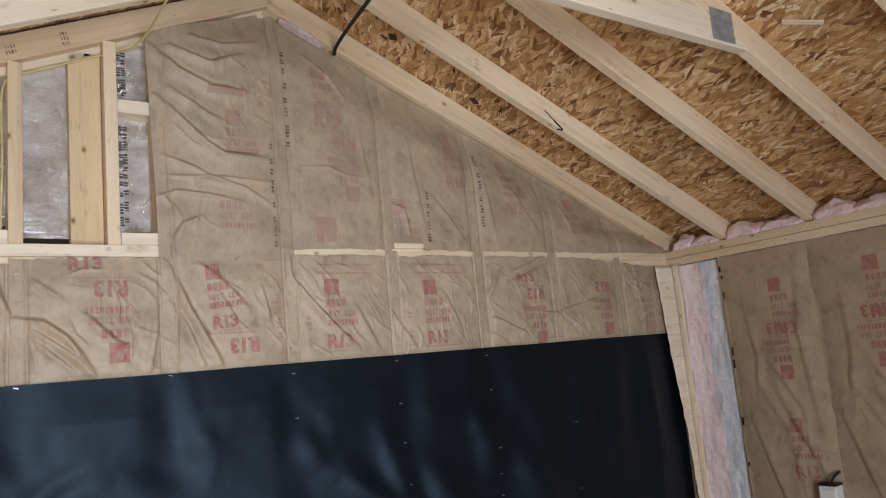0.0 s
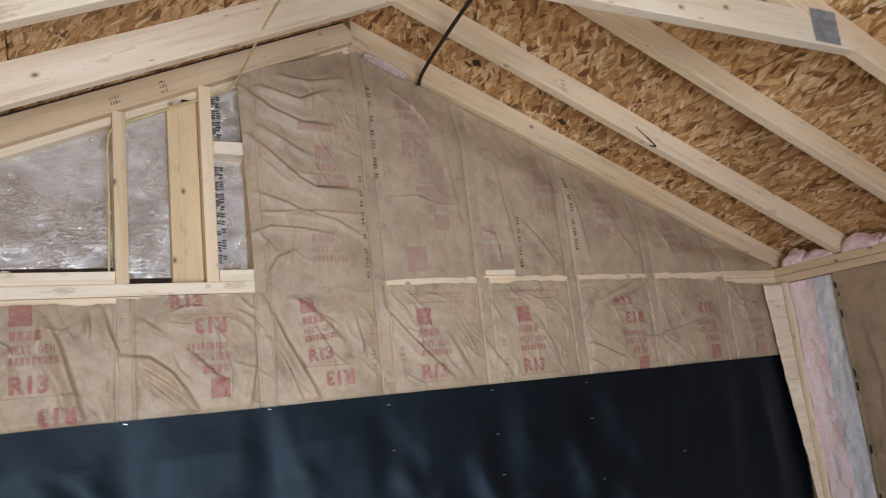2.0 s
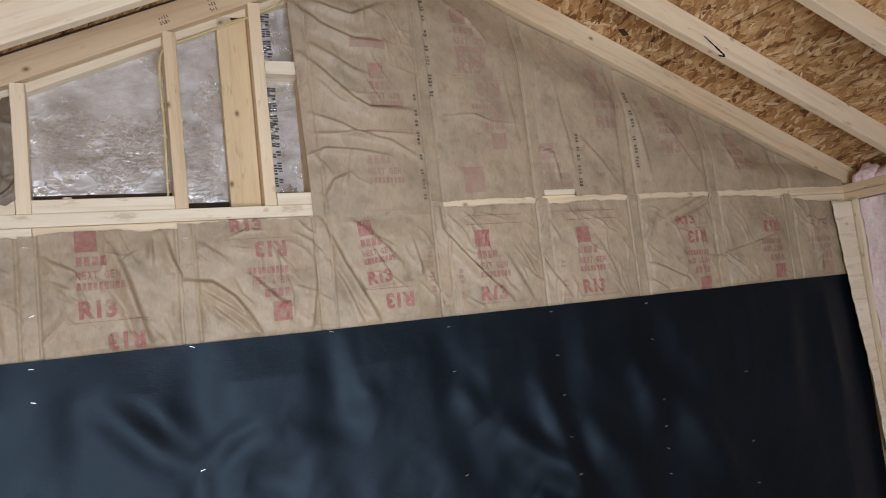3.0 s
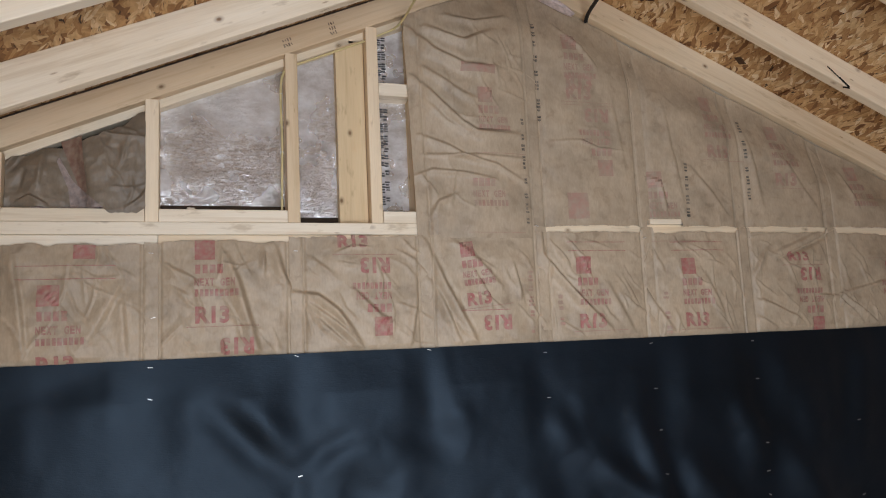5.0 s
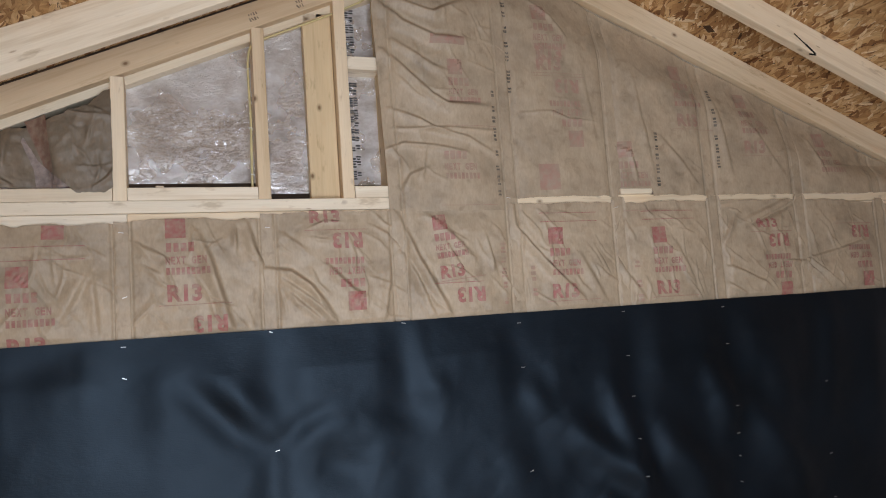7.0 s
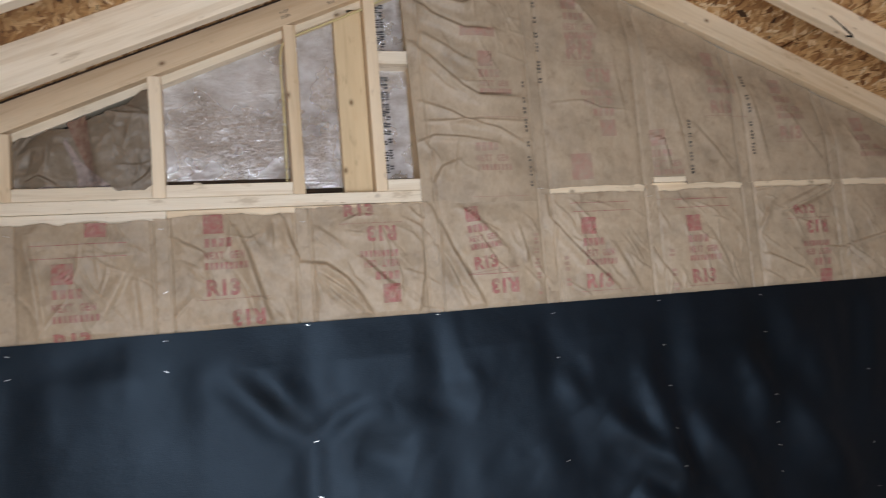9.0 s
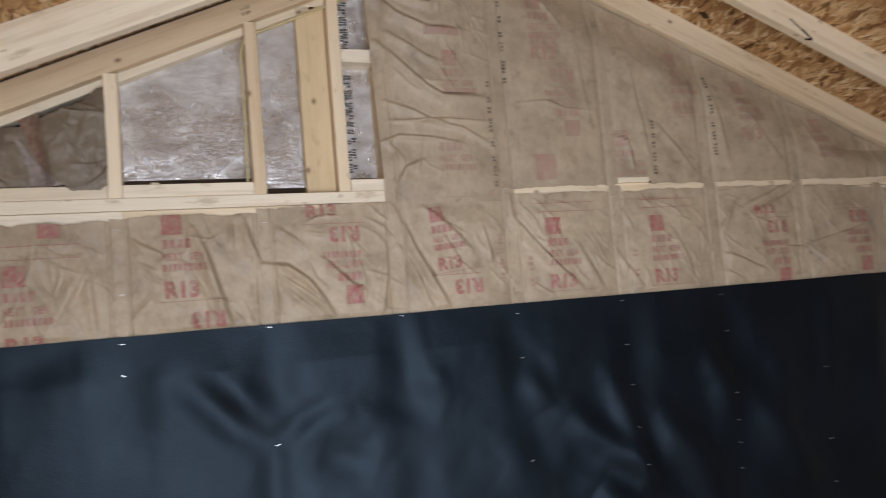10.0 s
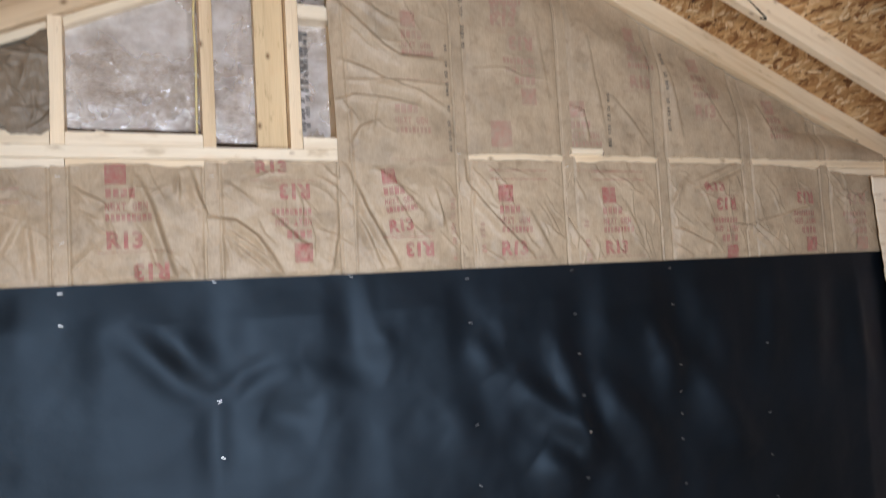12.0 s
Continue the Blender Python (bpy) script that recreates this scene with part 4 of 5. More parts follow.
# ---------------------------------------------------------------- kraft-faced batts, lower band
def band_folds(k):
    """The larger creases of each batt below the plate: path, width, height."""
    x = k * S
    if k == -4:
        return [([(x + 0.06, 2.04), (x + 0.2, 1.9), (x + 0.1, 1.75)], 0.03, 0.012), ([(x + 0.36, 2.06), (x + 0.31, 1.9), (x + 0.28, 1.74)], 0.022, 0.018), ([(x + 0.39, 2.06), (x + 0.385, 1.74)], 0.014, 0.012)]
    if k == -3:
        return [([(-0.89, 1.97), (-0.94, 1.87), (-0.98, 1.80)], 0.03, 0.009), ([(x + 0.05, 2.06), (x + 0.075, 1.9), (x + 0.09, 1.74)], 0.02, 0.011), ([(x + 0.33, 1.93), (x + 0.34, 1.76)], 0.02, 0.008)]
    if k == -2:
        return [([(-0.61, 2.04), (-0.577, 1.956), (-0.546, 1.842), (-0.515, 1.74)], 0.028, 0.019), ([(-0.465, 2.06), (-0.449, 1.99), (-0.43, 1.95), (-0.428, 1.87)], 0.022, 0.016), ([(-0.50, 2.05), (-0.50, 1.99)], 0.014, 0.010), ([(-0.784, 2.02), (-0.70, 1.965)], 0.016, 0.007), ([(-0.76, 1.95), (-0.71, 1.92)], 0.012, 0.006), ([(-0.74, 1.83), (-0.79, 1.78)], 0.012, 0.005)]
    if k == -1:
        return [([(-0.419, 1.925), (-0.344, 1.913), (-0.28, 1.862), (-0.217, 1.765)], 0.022, 0.016), ([(-0.375, 1.895), (-0.292, 1.832), (-0.198, 1.74)], 0.016, 0.011), ([(-0.37, 1.866), (-0.255, 1.76)], 0.013, 0.008), ([(-0.238, 1.93), (-0.153, 1.846), (-0.11, 1.822)], 0.02, 0.010), ([(-0.034, 1.95), (-0.036, 1.886), (-0.062, 1.75)], 0.018, 0.011), ([(-0.36, 2.03), (-0.30, 1.98)], 0.016, 0.006)]
    if k == 0:
        return [([(0.0, 2.08), (0.058, 1.942), (0.138, 1.788), (0.163, 1.73)], 0.028, 0.017), ([(0.014, 1.95), (0.06, 1.86), (0.108, 1.74)], 0.022, 0.012), ([(0.10, 2.08), (0.2, 1.99), (0.25, 1.93)], 0.02, 0.008), ([(0.29, 2.02), (0.33, 1.86)], 0.02, 0.006)]
    if k == 1:
        return [([(0.405, 2.11), (0.407, 2.035), (0.462, 1.966), (0.54, 1.872), (0.64, 1.78)], 0.022, 0.017), ([(0.637, 1.93), (0.731, 1.76)], 0.026, 0.008), ([(0.46, 2.06), (0.5, 2.0)], 0.014, 0.007)]
    if k == 2:
        return [([(0.774, 1.94), (0.844, 1.825), (0.893, 1.75)], 0.022, 0.009), ([(1.03, 1.96), (1.099, 1.81)], 0.024, 0.009), ([(0.83, 2.05), (0.87, 1.98)], 0.016, 0.006)]
    if k == 3:
        return [([(1.36, 2.012), (1.51, 2.063), (1.66, 2.125)], 0.011, -0.013), ([(1.34, 2.03), (1.50, 2.085), (1.62, 2.135)], 0.02, 0.006), ([(1.27, 1.86), (1.428, 1.785)], 0.018, 0.012), ([(1.25, 1.95), (1.31, 2.06)], 0.016, 0.010), ([(1.53, 1.872), (1.625, 1.868)], 0.012, 0.012), ([(1.25, 1.80), (1.32, 1.76)], 0.014, 0.009)]
    if k == 4:
        return [([(1.626, 1.87), (1.66, 1.83), (1.72, 1.76)], 0.014, 0.014), ([(1.65, 1.875), (1.80, 1.75)], 0.016, 0.012), ([(1.63, 1.875), (1.78, 1.905), (1.936, 1.94)], 0.013, 0.007), ([(1.628, 1.88), (1.624, 1.79)], 0.010, -0.009)]
    return [([(x + 0.1, 2.0), (x + 0.14, 1.8)], 0.02, 0.012)]


def band_batt(k):
    x0, x1 = max(k * S - 0.019, XL + 0.003), min((k + 1) * S + 0.019, XR - 0.085)
    folds = band_folds(k) + creases(x0 + 0.03, x1 - 0.08, 1.80, 2.1, 20, 300 + k, 0.0040, 0.0075)
    ob = thing("insulation_batt", ((x0 + x1) / 2, 0.04, 0.04), "wrinkled brown kraft-faced insulation batt with red printing", "insulation", "kraft-faced batts below the plate")
    part("fibre", box((x1 - x0 - 0.085, 0.07, H - 0.14), 0.003, ((x0 + x1) / 2, 0.046, (H - 0.06) / 2 - 0.01)), PINK, ob)

    def onto(u, v):
        w = np.clip((u - k * S) / S, 0, 1)
        inner = np.clip((w - 0.065) / 0.06, 0, 1) * np.clip((0.935 - w) / 0.06, 0, 1)
        h = 0.0035 + 0.002 * (k % 2) + 0.002 * (1 - inner) + inner * (0.002 + 0.012 * np.sin(np.pi * w)) * np.clip((2.1 - v) / 0.08, 0.2, 1)
        h = h + 0.004 - 0.006 * (np.exp(-(((w - 0.058) / 0.011) ** 2)) + np.exp(-(((w - 0.942) / 0.011) ** 2)))
        h = h + 0.012 * rough(u, v, 80 + k, 0.10) * (0.35 + inner) + 0.004 * rough(u, v, 130 + k, 0.03)
        for path, wd, ht in folds:
            h = h + ridge(u, v, path, wd * 0.9, 1.15 * ht, 0.36)
        tucked = np.clip((v - 1.738) / 0.022, 0, 1)
        h = h * tucked + np.clip(h, 0, 0.010) * (1 - tucked)
        return u, -np.maximum(h, 0.0022), v

    def top(u):
        w = (u - k * S) / S
        if k < 0:
            base = 2.068 if k < -2 else (2.076 if k < -1 else 2.089)
            return base + 0.016 * rough(u, u, 11 + k, 0.06) + 0.006 * np.abs(np.sin(9 * w))
        base = 2.102 if k == 0 else 2.110 - 0.045 * np.clip((u - 1.75) / 0.55, 0, 1)
        tab = 0.022 * (np.abs(w) < 0.07) * (k >= 2) + 0.012 * (np.abs(w - 1) < 0.06)
        return base + 0.014 * rough(u, u, 11 + k, 0.07) + tab

    sheet("facing", np.linspace(x0, x1, int((x1 - x0) / 0.0036)), lambda u: 1.60 + 0 * u, top, 140, onto, KRAFT, ob)
    lift = (0, -0.0034, 0)
    if k == -4:
        print_block(ob, onto, lift, -1.45, 1.961, tilt=-0.06)
    elif k == -3:
        print_block(ob, onto, lift, -1.073, 1.930)
        printed("square_mark", *SQUARE, -0.985, 2.05, 0.056, 0.04, lift, onto, RED, ob)
        for zz in (2.012, 1.975):
            printed("rule", *patch(30, 2), -1.03, zz, 0.25, 0.0022, lift, onto, RED, ob)
    elif k == -2:
        print_block(ob, onto, lift, -0.667, 2.054)
        printed("rating", *letters("R13"), -0.579, 1.774, 0.094, 0.05, lift, onto, RED, ob, True)
    elif k == -1:
        print_block(ob, onto, lift, -0.146, 1.815, True)
        printed("rating", *letters("R13"), -0.233, 2.079, 0.094, 0.04, lift, onto, RED, ob)
    elif k == 0:
        print_block(ob, onto, lift, 0.138, 2.052, tilt=0.10, scale=0.86)
        printed("rating", *letters("R13"), 0.231, 1.814, 0.094, 0.05, lift, onto, RED, ob, True)
        printed("rule", *patch(20, 2), 0.19, 1.855, 0.17, 0.0022, lift, onto, RED, ob)
        small_print(ob, onto, lift, 0.355, 1.98, 1.78, 0, RED_FAINT, 0.02, 5)
    elif k in (1, 2):
        print_block(ob, onto, lift, 0.552 if k == 1 else 0.963, 1.996 if k == 1 else 1.988)
        for zz in (2.075, 2.045):
            printed("rule", *patch(30, 2), k * S + 0.2, zz, 0.22, 0.0022, lift, onto, RED, ob)
        small_print(ob, onto, lift, k * S + 0.055, 1.9, 1.78, 0, RED_FAINT, 0.02, 6 + k, 0.03)
    elif k == 3:
        print_block(ob, onto, lift, 1.513, 1.764, True)
        printed("rating", *letters("R13"), 1.444, 2.019, 0.09, 0.035, lift, onto, RED, ob)
    elif k == 4:
        print_block(ob, onto, lift, 1.924, 1.787, True)
    elif k == 5:
        print_block(ob, onto, lift, 2.2, 1.78, True, RED_FAINT)
    return ob


for k in range(-5, 6):
    band_batt(k)

# ---------------------------------------------------------------- kraft-faced batts, gable triangle
def gable_folds(k):
    x = k * S
    own = {
        0: [([(-0.005, 2.79), (0.07, 2.722), (0.174, 2.672), (0.28, 2.67)], 0.026, 0.022), ([(0.035, 2.66), (0.104, 2.614), (0.156, 2.579), (0.21, 2.56)], 0.018, 0.011), ([(0.0, 2.625), (0.085, 2.54), (0.149, 2.476), (0.20, 2.446), (0.35, 2.443)], 0.022, 0.020), ([(0.01, 2.43), (0.1, 2.396), (0.152, 2.365), (0.262, 2.335), (0.36, 2.28)], 0.014, 0.013), ([(0.02, 2.366), (0.087, 2.364), (0.186, 2.368), (0.365, 2.36)], 0.010, 0.010), ([(-0.013, 2.296), (0.041, 2.315), (0.148, 2.306), (0.258, 2.284)], 0.012, 0.011), ([(0.02, 2.155), (0.056, 2.21), (0.122, 2.236)], 0.014, 0.009), ([(0.05, 2.80), (0.18, 2.76), (0.28, 2.81)], 0.022, 0.020), ([(0.12, 2.85), (0.22, 2.84), (0.33, 2.87)], 0.016, 0.014), ([(0.03, 2.55), (0.10, 2.48), (0.16, 2.44)], 0.012, 0.007), ([(0.0, 2.30), (0.03, 2.265), (0.05, 2.23)], 0.010, 0.008)],
        1: [([(0.466, 2.425), (0.576, 2.433), (0.648, 2.407), (0.748, 2.398)], 0.009, 0.005), ([(x + 0.1, 2.86), (x + 0.2, 2.78), (x + 0.25, 2.7)], 0.014, 0.010), ([(x + 0.3, 2.6), (x + 0.34, 2.3)], 0.02, 0.004)],
        2: [([(x + 0.02, 2.31), (x + 0.07, 2.29), (x + 0.09, 2.2)], 0.014, 0.010), ([(x + 0.1, 2.58), (x + 0.16, 2.2)], 0.02, 0.005), ([(x + 0.2, 2.35), (x + 0.35, 2.17)], 0.02, 0.006)],
        3: [([(x + 0.05, 2.5), (x + 0.1, 2.2)], 0.02, 0.006), ([(x + 0.2, 2.4), (x + 0.35, 2.2)], 0.02, 0.005)],
        4: [([(x + 0.1, 2.35), (x + 0.15, 2.2)], 0.016, 0.006)],
        5: [([(x + 0.1, 2.25), (x + 0.15, 2.18)], 0.016, 0.004)],
    }
    return own[k]


def gable_batt(k):
    x0, x1 = (k * S - 0.02 if k else -0.022), min((k + 1) * S + 0.022, XR - 0.02)
    folds = gable_folds(k) + creases(x0 + 0.03, x1 - 0.06, 2.15, float(under(x0)), 22 if k == 0 else 6, 400 + k, 0.0038 if k == 0 else 0.0013, 0.0075)
    ob = thing("insulation_batt", ((x0 + x1) / 2, 0.04, H), "brown kraft-faced insulation batt cut to the roof slope", "insulation", "kraft-faced batts in the gable")

    def onto(u, v):
        w = np.clip((u - k * S) / S, 0, 1)
        inner = np.clip((w - 0.06) / 0.05, 0, 1) * np.clip((0.94 - w) / 0.05, 0, 1)
        h = 0.0075 + 0.002 * (k % 2) - 0.005 * (np.exp(-(((w - 0.055) / 0.011) ** 2)) + np.exp(-(((w - 0.945) / 0.011) ** 2))) + inner * (0.001 + 0.010 * np.sin(np.pi * w)) + 0.012 * rough(u, v, 210 + k, 0.12) * (0.3 + inner) + 0.003 * rough(u, v, 240 + k, 0.03)
        for path, wd, ht in folds:
            h = h + ridge(u, v, path, wd * 0.9, 0.95 * ht, 0.4)
        near = np.clip(1 - (under(u) - v) / 0.22, 0, 1) * np.clip((v - 2.15) / 0.1, 0, 1)
        back = 0.048 * near * near * (3 - 2 * near) * np.clip((u - 0.08) / 0.22, 0, 1)
        return u - 0.02 * (k == 0) * np.clip((v - 2.2) / 0.6, 0, 1) * (1 - w), back - np.maximum(h, 0.003), v

    def low(u):
        if k == 0:
            return 2.090 + 0.008 * rough(u, u, 31, 0.05)
        return 2.131 + 0.010 * rough(u, u, 31 + k, 0.06) + (0.02 * ((u > 0.82) & (u < 0.96)))

    sheet("facing", np.linspace(x0, x1, int((x1 - x0) / 0.004)), low, lambda u: np.maximum(under(u) - 0.004 + 0.005 * rough(u, u, 51 + k, 0.05), low(u) + 0.004), 210 if k < 3 else 100, onto, KRAFT, ob)
    part("fibre", box((max(0.05, x1 - x0 - 0.1), 0.012, 0.05), 0.002, ((x0 + x1) / 2 - 0.02, 0.066, H + 0.027)), PINK, ob)
    lift = (0, -0.0034, 0)
    if k == 0:
        printed("square_mark", *SQUARE, 0.215, 2.665, 0.12, 0.03, lift, onto, RED_FAINT, ob)
        print_block(ob, onto, lift, 0.235, 2.575, False, RED_FAINT, last=False, scale=0.9)
        print_block(ob, onto, lift, 0.20, 2.33, False, RED_FAINT, square=False, last=False)
        small_print(ob, onto, lift, 0.362, 2.50, 2.14, 0.0, BLACK_INK, 0.013, 21)
    elif k == 1:
        small_print(ob, onto, lift, 0.428, 2.855, 2.50, 0.0, BLACK_INK, 0.016, 22)
        print_block(ob, onto, lift, 0.56, 2.79, False, RED_FAINT)
        printed("rating", *letters("R13"), 0.585, 2.64, 0.1, 0.05, lift, onto, RED_FAINT, ob)
        print_block(ob, onto, lift, 0.665, 2.335, True, RED_FAINT)
        printed("square_mark", *SQUARE, 0.548, 2.20, 0.075, 0.09, lift, onto, RED_FAINT, ob)
    elif k == 2:
        small_print(ob, onto, lift, 0.992, 2.365, 2.19, 0.03, BLACK_INK, 0.016, 23)
        print_block(ob, onto, lift, 1.12, 2.60, False, RED_FAINT)
        print_block(ob, onto, lift, 0.86, 2.30, False, RED_FAINT, last=False)
    elif k == 3:
        small_print(ob, onto, lift, 1.262, 2.54, 2.22, 0.0, BLACK_INK, 0.014, 24)
        print_block(ob, onto, lift, 1.41, 2.50, False, RED_FAINT)
    elif k == 4:
        print_block(ob, onto, lift, 1.78, 2.35, False, RED_FAINT, last=False)
    return ob


for k in range(0, 6):
    gable_batt(k)


# ---------------------------------------------------------------- black building paper with its staples
paper = thing("building_paper", (0.35, -0.02, 0.02), "black building paper stapled over the lower wall, softly wrinkled", "building paper")
FELT_FOLDS = [
    ([(-0.648, 1.60), (-0.59, 1.53), (-0.513, 1.447), (-0.425, 1.385)], 0.042, -0.014),
    ([(-0.60, 1.635), (-0.51, 1.56), (-0.435, 1.49), (-0.40, 1.43)], 0.042, 0.008),
    ([(-0.405, 1.40), (-0.333, 1.462), (-0.245, 1.51)], 0.032, -0.007),
    ([(-0.36, 1.40), (-0.26, 1.445), (-0.17, 1.46)], 0.045, 0.005),
    ([(-0.42, 1.39), (-0.425, 1.28), (-0.42, 1.15)], 0.040, -0.009),
    ([(-0.29, 1.355), (-0.206, 1.316), (-0.12, 1.285)], 0.055, -0.011),
    ([(-1.102, 1.662), (-1.026, 1.689), (-0.916, 1.706)], 0.05, -0.008),
    ([(0.03, 1.75), (0.04, 1.63), (0.06, 1.56), (0.12, 1.50)], 0.04, 0.007),
    ([(-0.165, 1.525), (-0.005, 1.467), (0.10, 1.42)], 0.05, -0.008),
]
FELT_SLACK = [
    ([(0.41, 1.71), (0.42, 1.63), (0.47, 1.58)], 0.035, 0.007),
    ([(0.40, 1.54), (0.431, 1.46), (0.462, 1.39)], 0.035, 0.013),
    ([(0.54, 1.37), (0.60, 1.315), (0.69, 1.24), (0.79, 1.165), (0.90, 1.02)], 0.042, 0.029),
    ([(0.71, 1.47), (0.745, 1.38), (0.775, 1.28), (0.793, 1.18), (0.80, 1.04)], 0.038, 0.024),
    ([(0.62, 1.12), (0.70, 1.04), (0.76, 0.95)], 0.05, 0.024),
    ([(0.87, 1.34), (0.94, 1.25), (1.03, 1.14), (1.12, 0.98)], 0.055, 0.032),
    ([(1.10, 1.52), (1.16, 1.42), (1.19, 1.24)], 0.045, 0.018),
    ([(1.26, 1.36), (1.36, 1.24), (1.44, 1.13), (1.50, 0.98)], 0.055, 0.030),
    ([(1.38, 1.55), (1.43, 1.40), (1.45, 1.22)], 0.06, 0.020),
    ([(1.688, 1.70), (1.66, 1.48), (1.62, 1.22)], 0.045, 0.014),
    ([(1.90, 1.62), (1.88, 1.40), (1.86, 1.15)], 0.05, 0.014),
    ([(2.10, 1.55), (2.14, 1.35), (2.20, 1.15)], 0.05, 0.016),
    ([(0.30, 1.30), (0.40, 1.15), (0.42, 1.0)], 0.06, 0.012),
]


def felt_at(u, v):
    w = (u / S) % 1.0
    k = np.floor(u / S)
    swell = vnoise(k * 3.7, v / 0.45, 90) * (1 - w) + vnoise((k + 1) * 3.7, v / 0.45, 90) * w
    off = np.clip(np.minimum(w, 1 - w) / 0.28, 0, 1)
    bulge = off * off * (3 - 2 * off) * (0.007 + 0.013 * swell) * np.clip((1.765 - v) / 0.14, 0.15, 1) * np.clip(0.35 + (v - 1.38) / 0.22, 0.35, 1)
    h = 0.017 + 0.006 * np.clip((1.74 - v) / 0.35, 0, 1) + bulge + 0.010 * rough(u, v, 95, 0.30) + 0.0035 * rough(u, v, 97, 0.09)
    for path, wd, ht in FELT_FOLDS:
        h = h + ridge(u, v, path, 1.15 * wd, 1.15 * ht, 0.85, 0.0)
    for path, wd, ht in FELT_SLACK:
        h = h + ridge(u, v, path, 1.4 * wd, 1.05 * ht, 0.9, 0.0)
    lay = 0.0125 - 0.009 * np.clip((1.62 - v) / 0.2, 0, 1)
    return u, -(lay + 0.006 * np.log1p(np.exp((h - lay) / 0.006)) * np.clip((2.34 - u) / 0.2, 0.1, 1)), v


sheet("sheet", np.linspace(XL + 0.004, XR - 0.03, 420), lambda u: 0.03 + 0 * u, lambda u: 1.744 + 0.0025 * rough(u, u, 6, 0.3), 230, felt_at, FELT, paper, "black bituminous paper")
# the pale ragged edge beside the corner
edge = thing("corner_strip", (XR - 0.06, -0.02, 0.04), "pale pine corner board with a ragged edge", "board")


def ragged(u, v):
    t = (u - (XR - 0.1)) / 0.1
    left = np.interp(v, (0.0, 1.0, 1.25, 1.5, 1.62, 1.74, 1.9, 2.06), (XR - 0.045, XR - 0.051, XR - 0.062, XR - 0.088, XR - 0.104, XR - 0.114, XR - 0.126, XR - 0.140)) + 0.012 * rough(v, v, 77, 0.05)
    return left + (XR - 0.004 - left) * np.clip(t, 0, 1), -0.042 - 0.003 * rough(u, v, 78, 0.05) + 0.010 * np.clip(t, 0, 1), v


sheet("board_face", np.linspace(XR - 0.1, XR, 10), lambda u: 0.03 + 0 * u, lambda u: 2.062 + 0 * u, 160, ragged, PINE_WHITE, edge, "", 0.006)

bm_staple = bmesh.new()
box((0.0110, 0.0013, 0.0015), 0.0, (0, 0, 0), bm_staple)
box((0.0016, 0.005, 0.0018), 0.0, (-0.0055, 0.0025, 0), bm_staple)
box((0.0016, 0.005, 0.0018), 0.0, (0.0055, 0.0025, 0), bm_staple)
STAPLE_MESH = bpy.data.meshes.new("staple")
bm_staple.to_mesh(STAPLE_MESH)
bm_staple.free()
STAPLE_MESH.materials.append(STAPLE)


def staple(x, z, y, parent, turn):
    ob = new("staple", STAPLE_MESH)
    ob.parent = parent
    ob.matrix_basis = Matrix.Translation(Vector((x, y, z)) - parent.location) @ Matrix.Rotation(turn, 4, "Y")
    return ob


rnd = random.Random(12)
COLUMNS = {-3: (-1.216, (1.716, 1.654)), -2: (-0.811, (1.724, 1.637)), -1: (-0.407, (1.737, 1.392, 1.230)), 0: (0.0, (1.737,)), 1: (0.392, (1.711, 1.566, 1.235)), 2: (0.794, (1.724, 1.571, 1.433, 1.293, 1.171)), 3: (1.212, (1.715, 1.581, 1.361, 1.263, 1.182, 1.09)), 4: (1.63, (1.409, 1.141))}
for k, (column, zs) in COLUMNS.items():
    low = [min(zs[-1], 1.2) - 0.16 * (i + 1) for i in range(4)] if k else []
    for z in (*zs, *low):
        x = column + rnd.uniform(-0.004, 0.004)
        staple(x, z, float(felt_at(np.array(x), np.array(z))[1]) - 0.0014, paper, rnd.uniform(-0.25, 0.35))
tacks = thing("staple_row", (-0.8, -0.01, 2.0), "bright staples holding the kraft paper to the studs", "staples")
for x, z in ((-3 * S + 0.01, 2.043), (-2 * S, 2.046), (-2 * S + 0.006, 1.862), (-S, 2.05), (1.38, 1.93), (0.39, 2.13), (0.80, 2.09)):
    staple(x, z, -0.020, tacks, rnd.uniform(-0.6, 0.6))

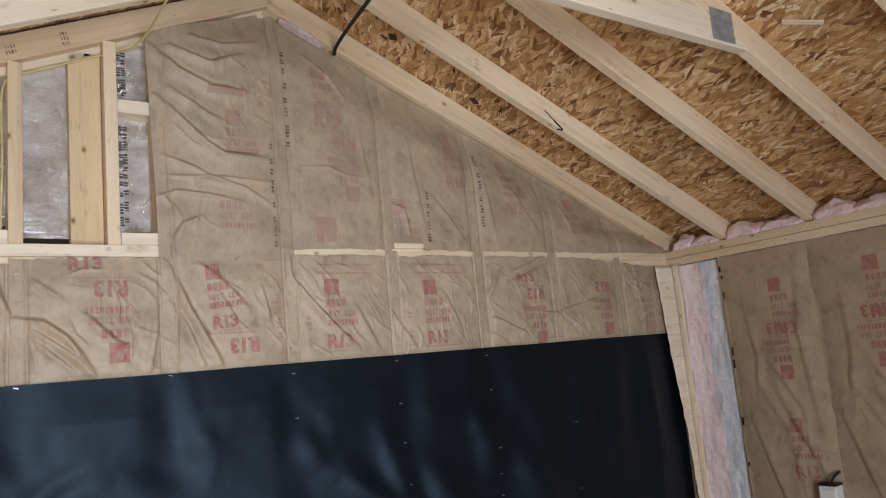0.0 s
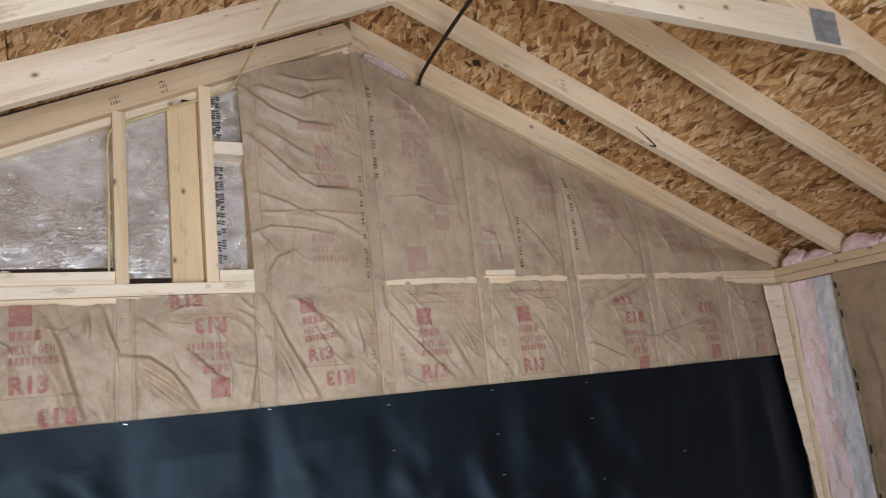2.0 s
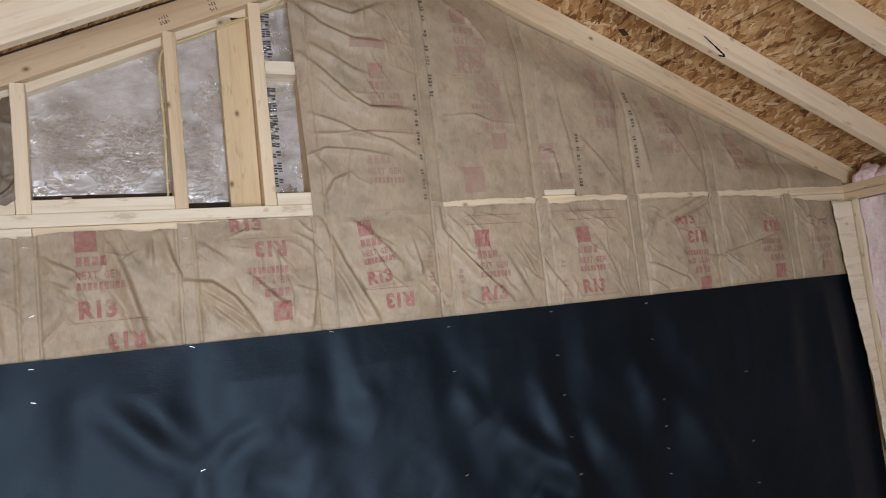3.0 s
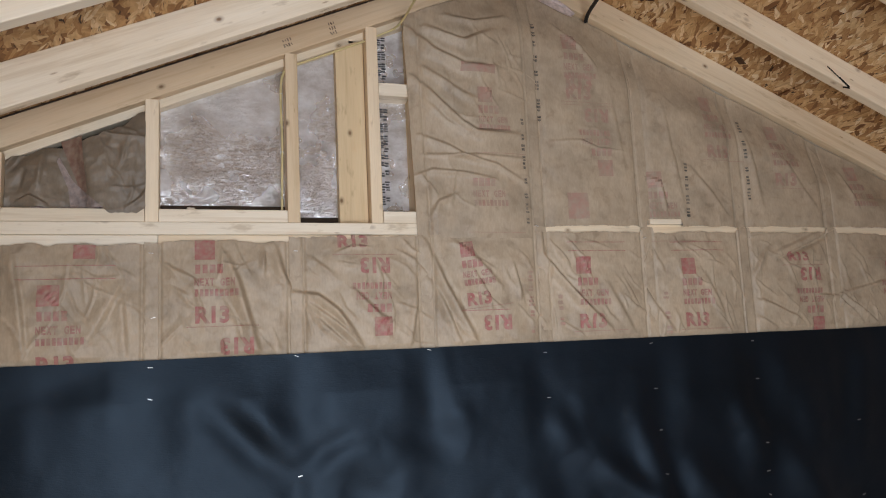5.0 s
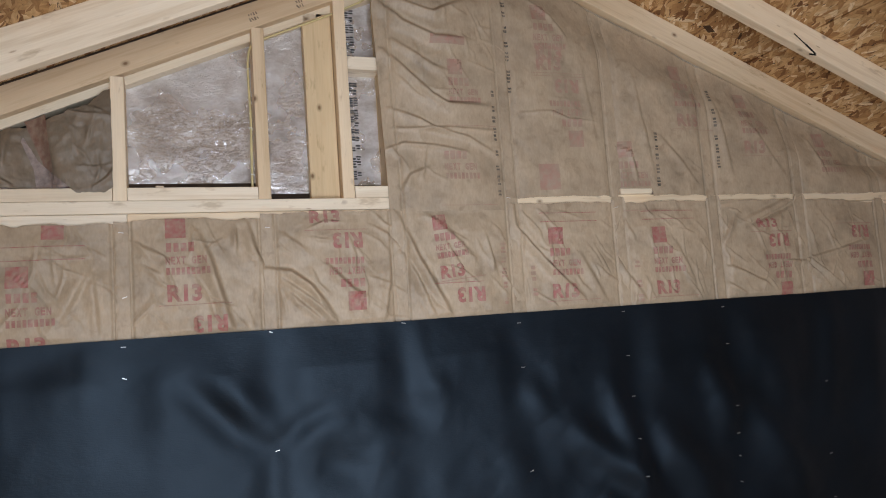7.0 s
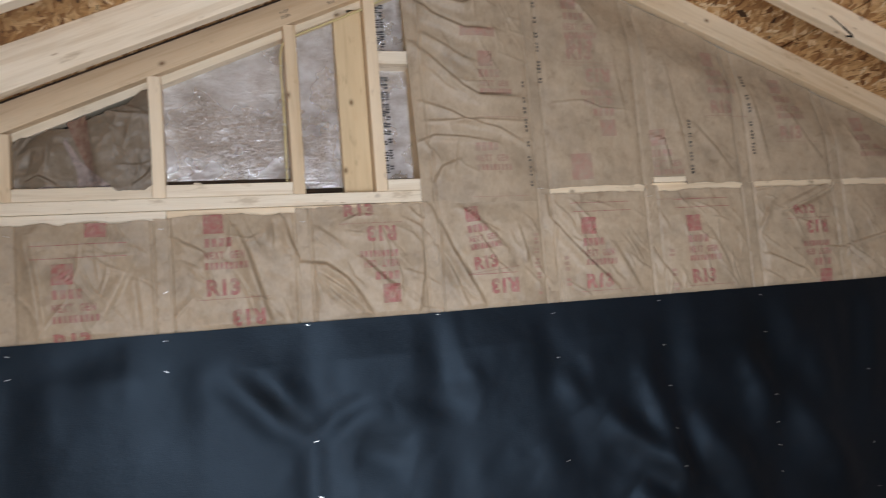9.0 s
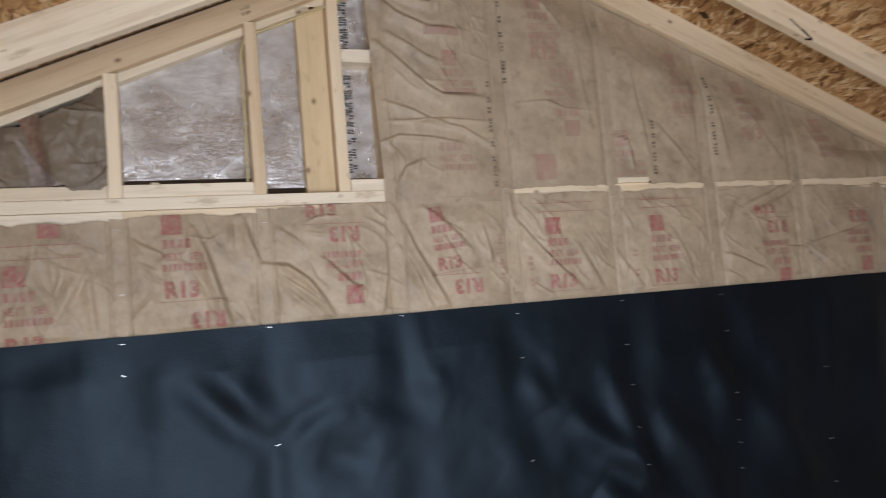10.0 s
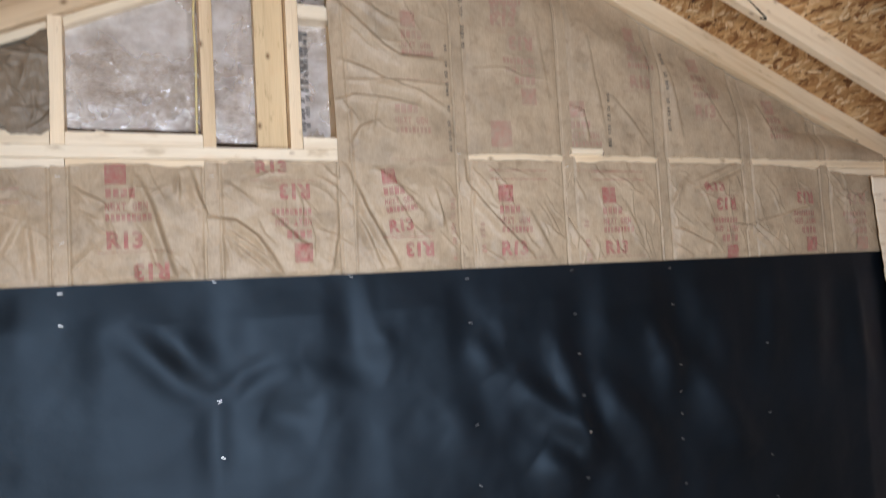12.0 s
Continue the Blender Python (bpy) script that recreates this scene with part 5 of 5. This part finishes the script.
# ---------------------------------------------------------------- cables and loose bits
cable("yellow_cable", [(-0.440, 0.03, H + T), (-0.441, 0.008, 2.26), (-0.437, 0.006, 2.40), (-0.442, 0.006, 2.56), (-0.430, 0.015, 2.63), (-0.385, 0.018, 2.652), (-0.26, 0.018, 2.705), (-0.15, 0.015, 2.752), (-0.115, 0.0, 2.766), (-0.060, -0.02, 2.785), (-0.055, -0.2, 2.79), (-0.052, -0.342, 2.805), (0.0, -0.345, 2.90), (0.05, -0.36, 2.985), (0.13, -0.40, 2.985)], 0.0036, YELLOW, "thin yellow electrical cable looped over the framing", "cable")
cable("black_cable", [(0.640, -0.004, 2.872), (0.636, -0.012, 2.89), (0.600, -0.17, 2.885), (0.570, -0.335, 2.880), (0.53, -0.53, 2.865), (0.49, -0.735, 2.845), (0.455, -0.95, 2.77), (0.43, -1.12, 2.69)], 0.0068, BLACK_JACKET, "thick black cable strung under the rafters", "cable")
clips = thing("cable_staple", (-0.441, -0.002, 2.4), "bright cable staples on the pine stud", "staples")
for z in (2.215, 2.36, 2.545):
    staple(-0.440, z, -0.001, clips, rnd.uniform(-0.3, 0.3))
chip = part("wood_chip", box((0.022, 0.012, 0.008), 0.002), PINE_WHITE, None, "", False, Matrix.Translation((-0.706, 0.02, H + T + 0.004)) @ Matrix.Rotation(0.3, 4, "Z"))
tagged(chip, "small pale wood chip lying on the sole block", "wood offcut")
timber("wood_sliver", (1.510, -1.242, float(under(1.510)) + 0.09), (1.576, -1.333, float(under(1.576)) + 0.09), 0.02, 0.006, PINE_WHITE, None, (0.38, 0, 1))
tagged(bpy.data.objects["wood_sliver"], "thin pale wood sliver against the strand board", "wood offcut")

# a split in the first rafter and dark gouges in the strand board
FRONT = -0.320 - T / 2 - 0.0012
for (x0, z0), (x1, z1), w in (((1.362, 2.632), (1.412, 2.592), 0.005), ((1.408, 2.596), (1.447, 2.563), 0.008), ((1.418, 2.562), (1.449, 2.560), 0.006)):
    printed("split", *BAR, (x0 + x1) / 2, (z0 + z1) / 2, math.dist((x0, z0), (x1, z1)), w, (0, 0, 0), lambda u, v: (u, 0 * u + FRONT, v), DARK_GAP, first, tilt=math.atan2(z1 - z0, x1 - x0))
GOUGE = plain("dark torn strand", (0.075, 0.038, 0.018), 0.85, grain=60, spread=0.3)
gouges = thing("board_gouge", (1.0, -0.1, 2.8), "dark gouges in the strand board roof sheathing", "gouge")


def on_roof(u, v):
    return u, v, under(u) + RT * ALONG - 0.0015


for x, y, w, h, a in ((1.232, -0.075, 0.042, 0.026, 0.5), (0.82, -0.14, 0.035, 0.03, 0.9), (0.80, -0.11, 0.03, 0.012, 0.2), (1.33, -0.12, 0.035, 0.008, 1.2), (1.62, -0.22, 0.03, 0.02, 0.4), (1.07, -0.17, 0.025, 0.008, 1.0)):
    printed("gouge", *SQUARE, x, y, w, h, (0, 0, 0), on_roof, GOUGE, gouges, tilt=a)
